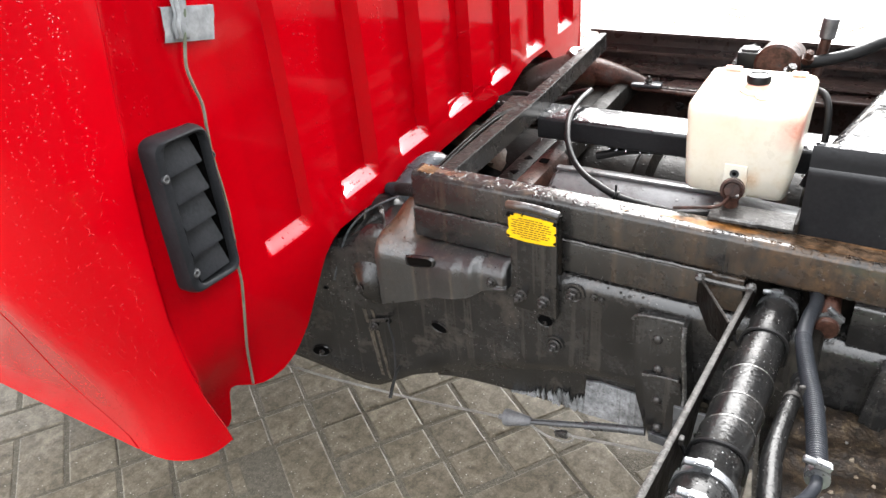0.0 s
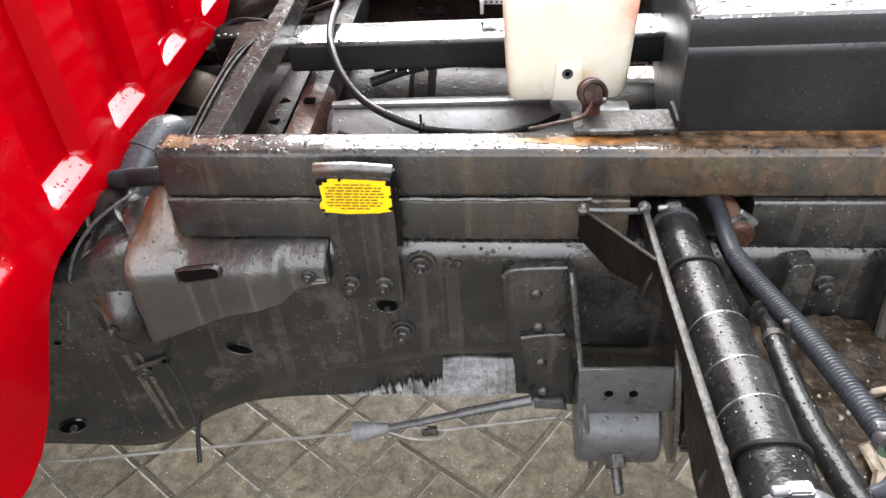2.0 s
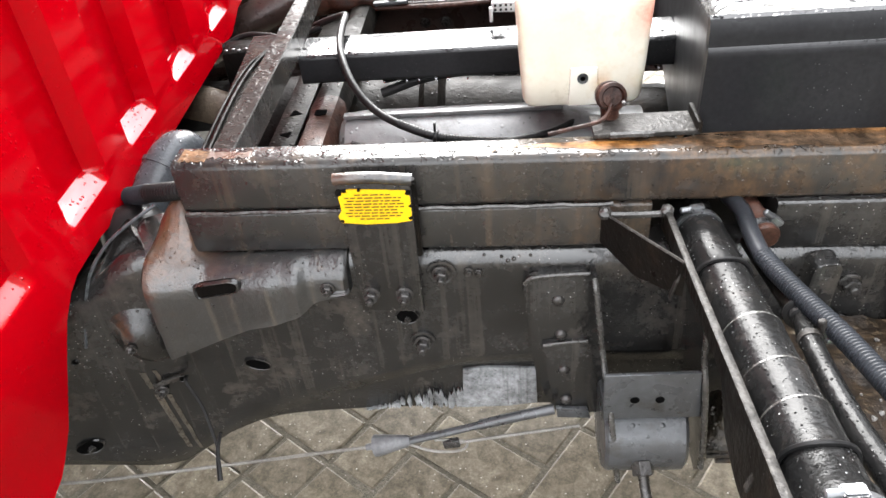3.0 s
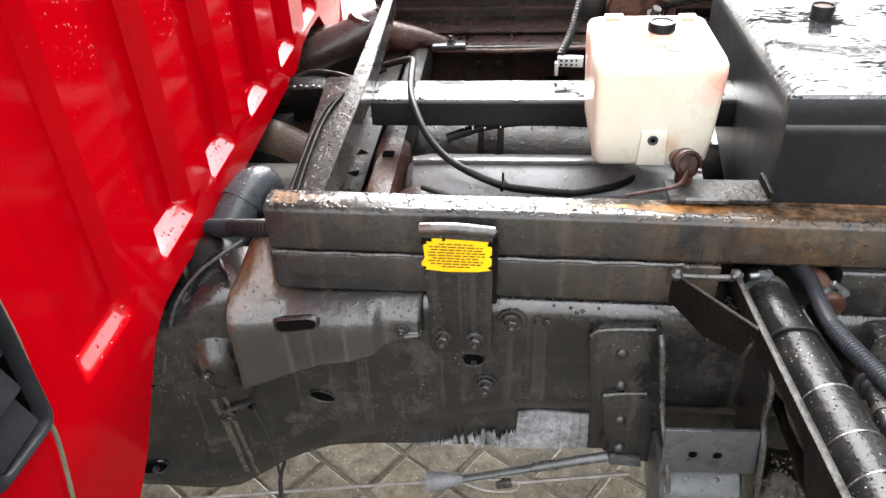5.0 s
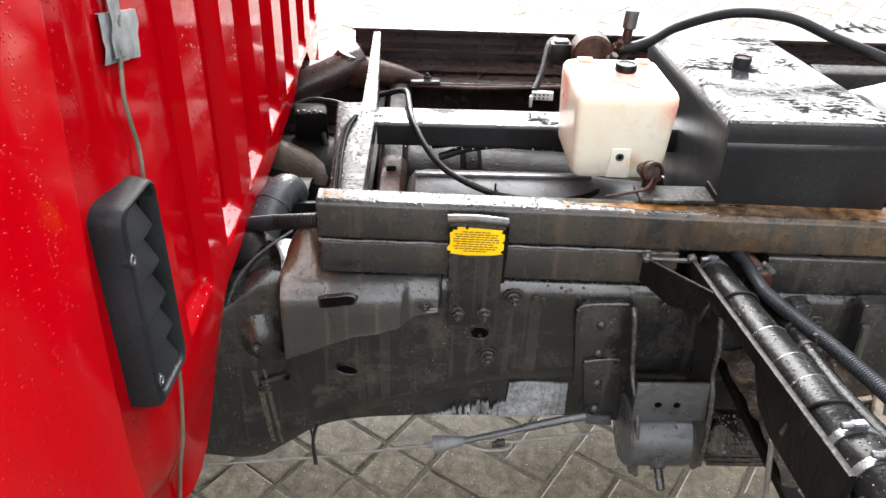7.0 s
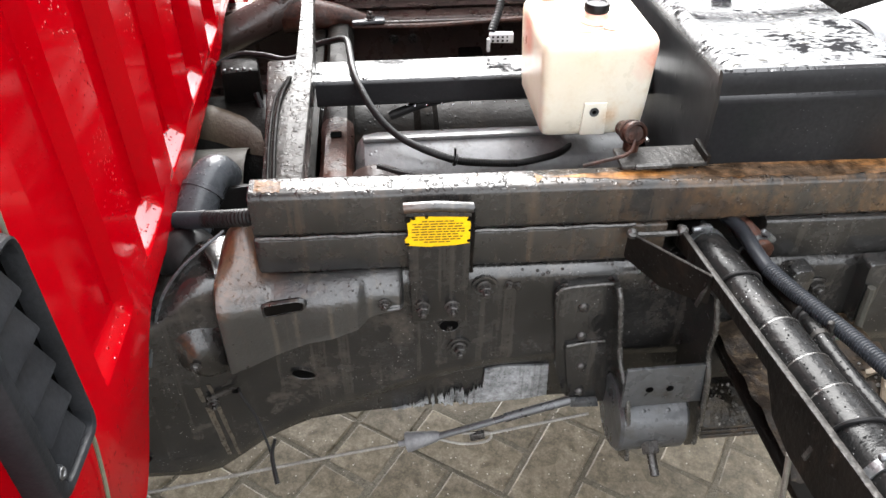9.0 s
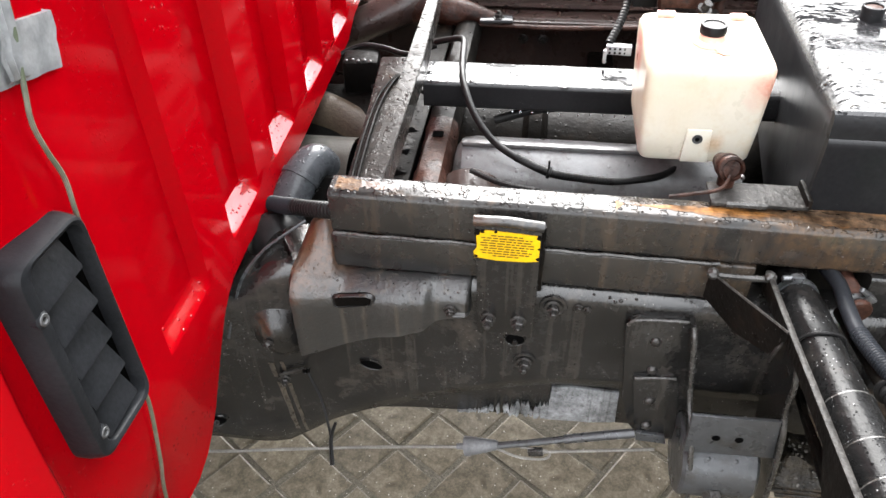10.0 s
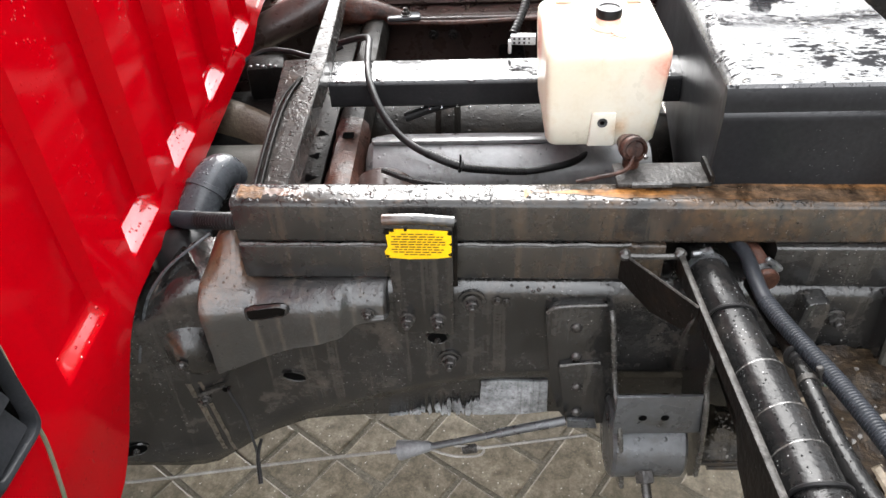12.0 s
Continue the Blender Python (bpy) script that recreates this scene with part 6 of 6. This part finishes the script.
part("mud", loft([[Vector((x, y_, mud_z(x, y_))) for y_ in [-0.056 + 0.006 * j for j in range(11)]] for x in [0.332 + 0.006 * i for i in range(33)]], closed=False, caps=False), M_MUD, db)
for k in range(70):
    x, y_, r = rng.uniform(0.338, 0.50), rng.uniform(-0.054, -0.006), rng.uniform(0.0010, 0.0027)
    if k < 34:
        x = rng.uniform(0.336, 0.40)
    bm = bmesh.new()
    bmesh.ops.create_icosphere(bm, subdivisions=1, radius=r)
    for v in bm.verts:
        v.co *= rng.uniform(0.7, 1.2)
    bmesh.ops.transform(bm, verts=bm.verts, matrix=pose(x, y_, mud_z(x, y_) + 0.3 * r, rng.uniform(0, 90), rng.uniform(0, 90), 0))
    part("stone", bm, M_STONE, db)
wb = thing("support_bracket", (0.47, 0.0, 0.42), "rust-stained support bracket bolted below the rail", "bracket")
bm = prism(rounded([(0.415, 0.545), (0.440, 0.548), (0.438, 0.47), (0.418, 0.44), (0.41, 0.36), (0.40, 0.36)], 0.006), -0.03, -0.006, 0.002)
part("left_leg", bm, M_FRAME, wb)
bm = prism(rounded([(0.505, 0.55), (0.60, 0.55), (0.535, 0.46), (0.538, 0.38), (0.51, 0.37), (0.515, 0.46)], 0.006), -0.03, -0.006, 0.002)
part("right_leg", bm, M_FRAME, wb)
bolt(wb, (0.463, -0.008, 0.505), r=0.009, h=0.008)
bolt(wb, (0.465, -0.008, 0.452), r=0.008, h=0.008)
part("foot", box((0.520, -0.066, 0.432), (0.042, 0.034, 0.030), 0.004, (0, 0, -12)), M_TAN, wb, "mud-coloured foot block")
part("strap", tube([(0.515, -0.035, 0.52), (0.518, -0.037, 0.47), (0.525, -0.04, 0.42), (0.54, -0.045, 0.39)], 0.005, 8), M_OLIVE, wb, "grey strap")
# debris and brush on the outrigger's far side
led = thing("mud_ledge", (0.42, -0.12, 0.45), "rusty ledge under the hoses, caked with ochre mud and grit", "ledge")
rng = random.Random(12)


def ledge_z(x, y_):
    return 0.462 + 0.003 * math.sin(70 * x + 20 * y_) + 0.0025 * math.sin(110 * y_ - 35 * x) + 0.0015 * math.sin(230 * x + 170 * y_) - 0.014 * ease((-0.20 - y_) / 0.06)


part("shelf", box((0.432, -0.150, 0.446), (0.190, 0.275, 0.012), 0.003), M_DARK, led)
part("mud", loft([[Vector((x, y_, ledge_z(x, y_))) for y_ in [-0.285 + 0.0075 * j for j in range(37)]] for x in [0.340 + 0.0075 * i for i in range(25)]], closed=False, caps=False), M_OCHRE, led, "ochre mud crust")
for k in range(60):
    x, y_, r = rng.uniform(0.36, 0.51), rng.uniform(-0.26, -0.05), rng.uniform(0.0012, 0.0034)
    bm = bmesh.new()
    bmesh.ops.create_icosphere(bm, subdivisions=1, radius=r)
    for v in bm.verts:
        v.co *= rng.uniform(0.65, 1.25)
    bmesh.ops.transform(bm, verts=bm.verts, matrix=pose(x, y_, ledge_z(x, y_) + 0.2 * r, rng.uniform(0, 90), rng.uniform(0, 90), 0))
    part("stone", bm, M_STONE if k % 3 else M_WOOD, led)
chips = thing("wood_chips", (0.46, -0.18, 0.47), "pale splintered wood pieces lying on the muddy ledge", "wood pieces")
for x, y_, s, r_ in ((0.492, -0.140, (0.010, 0.040, 0.006), (25, 10, -20)), (0.484, -0.122, (0.022, 0.007, 0.006), (10, 0, 12)), (0.483, -0.172, (0.026, 0.040, 0.007), (30, 8, -14)),
                     (0.449, -0.198, (0.009, 0.030, 0.006), (20, -15, 10)), (0.462, -0.190, (0.012, 0.026, 0.006), (15, 20, -25)), (0.446, -0.226, (0.013, 0.036, 0.007), (22, 12, -18)), (0.430, -0.236, (0.007, 0.022, 0.005), (10, 30, 15))):
    bm = box((x, y_, ledge_z(x, y_) + 0.008), s, 0.0012, r_)
    for v in bm.verts:
        v.co += Vector((rng.uniform(-1, 1), rng.uniform(-1, 1), rng.uniform(-1, 1))) * 0.0018
    part("chip", bm, M_WOOD, chips)
br = thing("scrubbing_brush", (0.43, -0.40, 0.46), "round green plastic scrubbing brush with pale bristles", "brush")
part("head", turned((0.432, -0.385, 0.505), (0.15, -0.25, 1), [(-0.012, 0.040), (0.0, 0.048), (0.012, 0.046), (0.022, 0.034), (0.028, 0.018), (0.030, 0.0)], 28), M_GREEN, br)
for k in range(26):
    a = 2 * math.pi * k / 26
    q = Vector((0.430 + 0.042 * math.cos(a), -0.383 + 0.042 * math.sin(a), 0.496))
    part("bristle_tuft", tube([q, q + Vector((0.012 * math.cos(a), 0.012 * math.sin(a), -0.030))], (0.0045, 0.0035), 6, 2), M_WOOD, br)
solo("loose_wire", tube([(0.274, -0.29, 0.578), (0.285, -0.30, 0.50), (0.30, -0.31, 0.45), (0.31, -0.34, 0.43), (0.34, -0.37, 0.43), (0.39, -0.40, 0.45), (0.45, -0.42, 0.50)], 0.0028, 7), M_CABLE, (0.35, -0.36, 0.43),
     "grey loose wire hooked below the outrigger", "wire")
solo("loose_wire", tube([(0.276, -0.35, 0.580), (0.305, -0.365, 0.552), (0.33, -0.40, 0.55), (0.38, -0.43, 0.57), (0.45, -0.45, 0.60)], 0.003, 7), M_CABLE, (0.35, -0.40, 0.55),
     "grey loose wire crossing the outrigger's end", "wire")

# ---- ground ----
# an unseen plain wall, added to block light from the lorry's rear
M_WALL = mat("added_wall_grey", ((0.07, 0.068, 0.064), (0.09, 0.087, 0.082)), (0.7, 0.9), 0, 1.5, 60, 0.2)
solo("wall_rear", box((2.3, -0.2, 1.7), (0.2, 4.0, 3.4), 0.01), M_WALL, (2.3, -0.2, 0.0), "plain unseen wall added behind the lorry to block light", "wall", kind="structure")

W = 0.100
GAP = 0.0085
TURN = radians(-36)
PHASE = Vector((-0.324, 0.132))


def paver_mesh(name, ux, uy, grooved):
    a, b, c = ux / 2, uy / 2, 0.0036
    bm = bmesh.new()
    half = a / 2
    for side in ((-1, 1) if grooved else (0,)):
        e = half - 0.0012 if grooved else a
        loft([[Vector((side * half + x, y_, z)) for x, y_ in ((-p, -q), (p, -q), (p, q), (-p, q))] for p, q, z in ((e, b, -0.03), (e, b, -0.0030), (e - c * 0.4, b - c * 0.4, -0.0010), (e - c, b - c, 0.0))], bm=bm)
    bmesh.ops.delete(bm, geom=[f for f in bm.faces if all(v.co.z < -0.02 for v in f.verts)], context="FACES")
    bmesh.ops.recalc_face_normals(bm, faces=bm.faces)
    me = bpy.data.meshes.new(name)
    bm.to_mesh(me)
    bm.free()
    me.materials.append(M_PAVER)
    return me


bm = bmesh.new()
S = 300.0
gv = [bm.verts.new(p) for p in ((-S, -S, -0.0020), (S, -S, -0.0020), (S, S, -0.0020), (-S, S, -0.0020))]
bm.faces.new(gv)
solo("ground", bm, M_SAND, (0, 0, 0), "wet sand-filled joints under the paving", "ground", kind="structure")
pav = new("pavement")
tagged(pav, "wet grey-brown concrete pavers laid in herringbone", "pavement", kind="structure")
plain_me = paver_mesh("paver", 2 * W - GAP, W - GAP, False)
groove_me = paver_mesh("paver", 2 * W - GAP, W - GAP, True)
rng = random.Random(3)
ct, st_ = math.cos(TURN), math.sin(TURN)
far_bricks = []
N = 62
for i in range(-N, N):
    for j in range(-N, N):
        m4 = (i + j) % 4
        if m4 == 0:
            c, turn = ((i + 1.0) * W, (j + 0.5) * W), 0.0
        elif m4 == 2:
            c, turn = ((i + 0.5) * W, (j + 1.0) * W), math.pi / 2
        else:
            continue
        x = c[0] * ct - c[1] * st_ + PHASE.x
        y_ = c[0] * st_ + c[1] * ct + PHASE.y
        dz, rx_, ry_ = rng.uniform(-0.0018, 0.0018), rng.uniform(-0.9, 0.9), rng.uniform(-0.9, 0.9)
        mtx = Matrix.Translation((x, y_, dz)) @ Matrix.Rotation(TURN + turn + rng.uniform(-0.012, 0.012), 4, "Z") @ pose(0, 0, 0, rx_, ry_, 0)
        if -0.95 < x < 1.05 and -0.75 < y_ < 1.15:
            ob = new("paver", groove_me if rng.random() < 0.5 else plain_me)
            ob.parent = pav
            ob.matrix_basis = mtx
        elif -4.5 < x < 4.5 and -2.5 < y_ < 6.3:
            far_bricks.append(mtx)
src = [tuple(v.co) for v in plain_me.vertices]
polys = [tuple(p.vertices) for p in plain_me.polygons]
verts, faces = [], []
for mtx in far_bricks:
    o = len(verts)
    verts += [tuple(mtx @ Vector(p)) for p in src]
    faces += [tuple(o + k for k in p) for p in polys]
me = bpy.data.meshes.new("outer_pavers")
me.from_pydata(verts, [], faces)
me.materials.append(M_PAVER)
ob = new("outer_pavers", me)
ob.parent = pav
tagged(ob, "wet pavers farther off", kind="stuff")
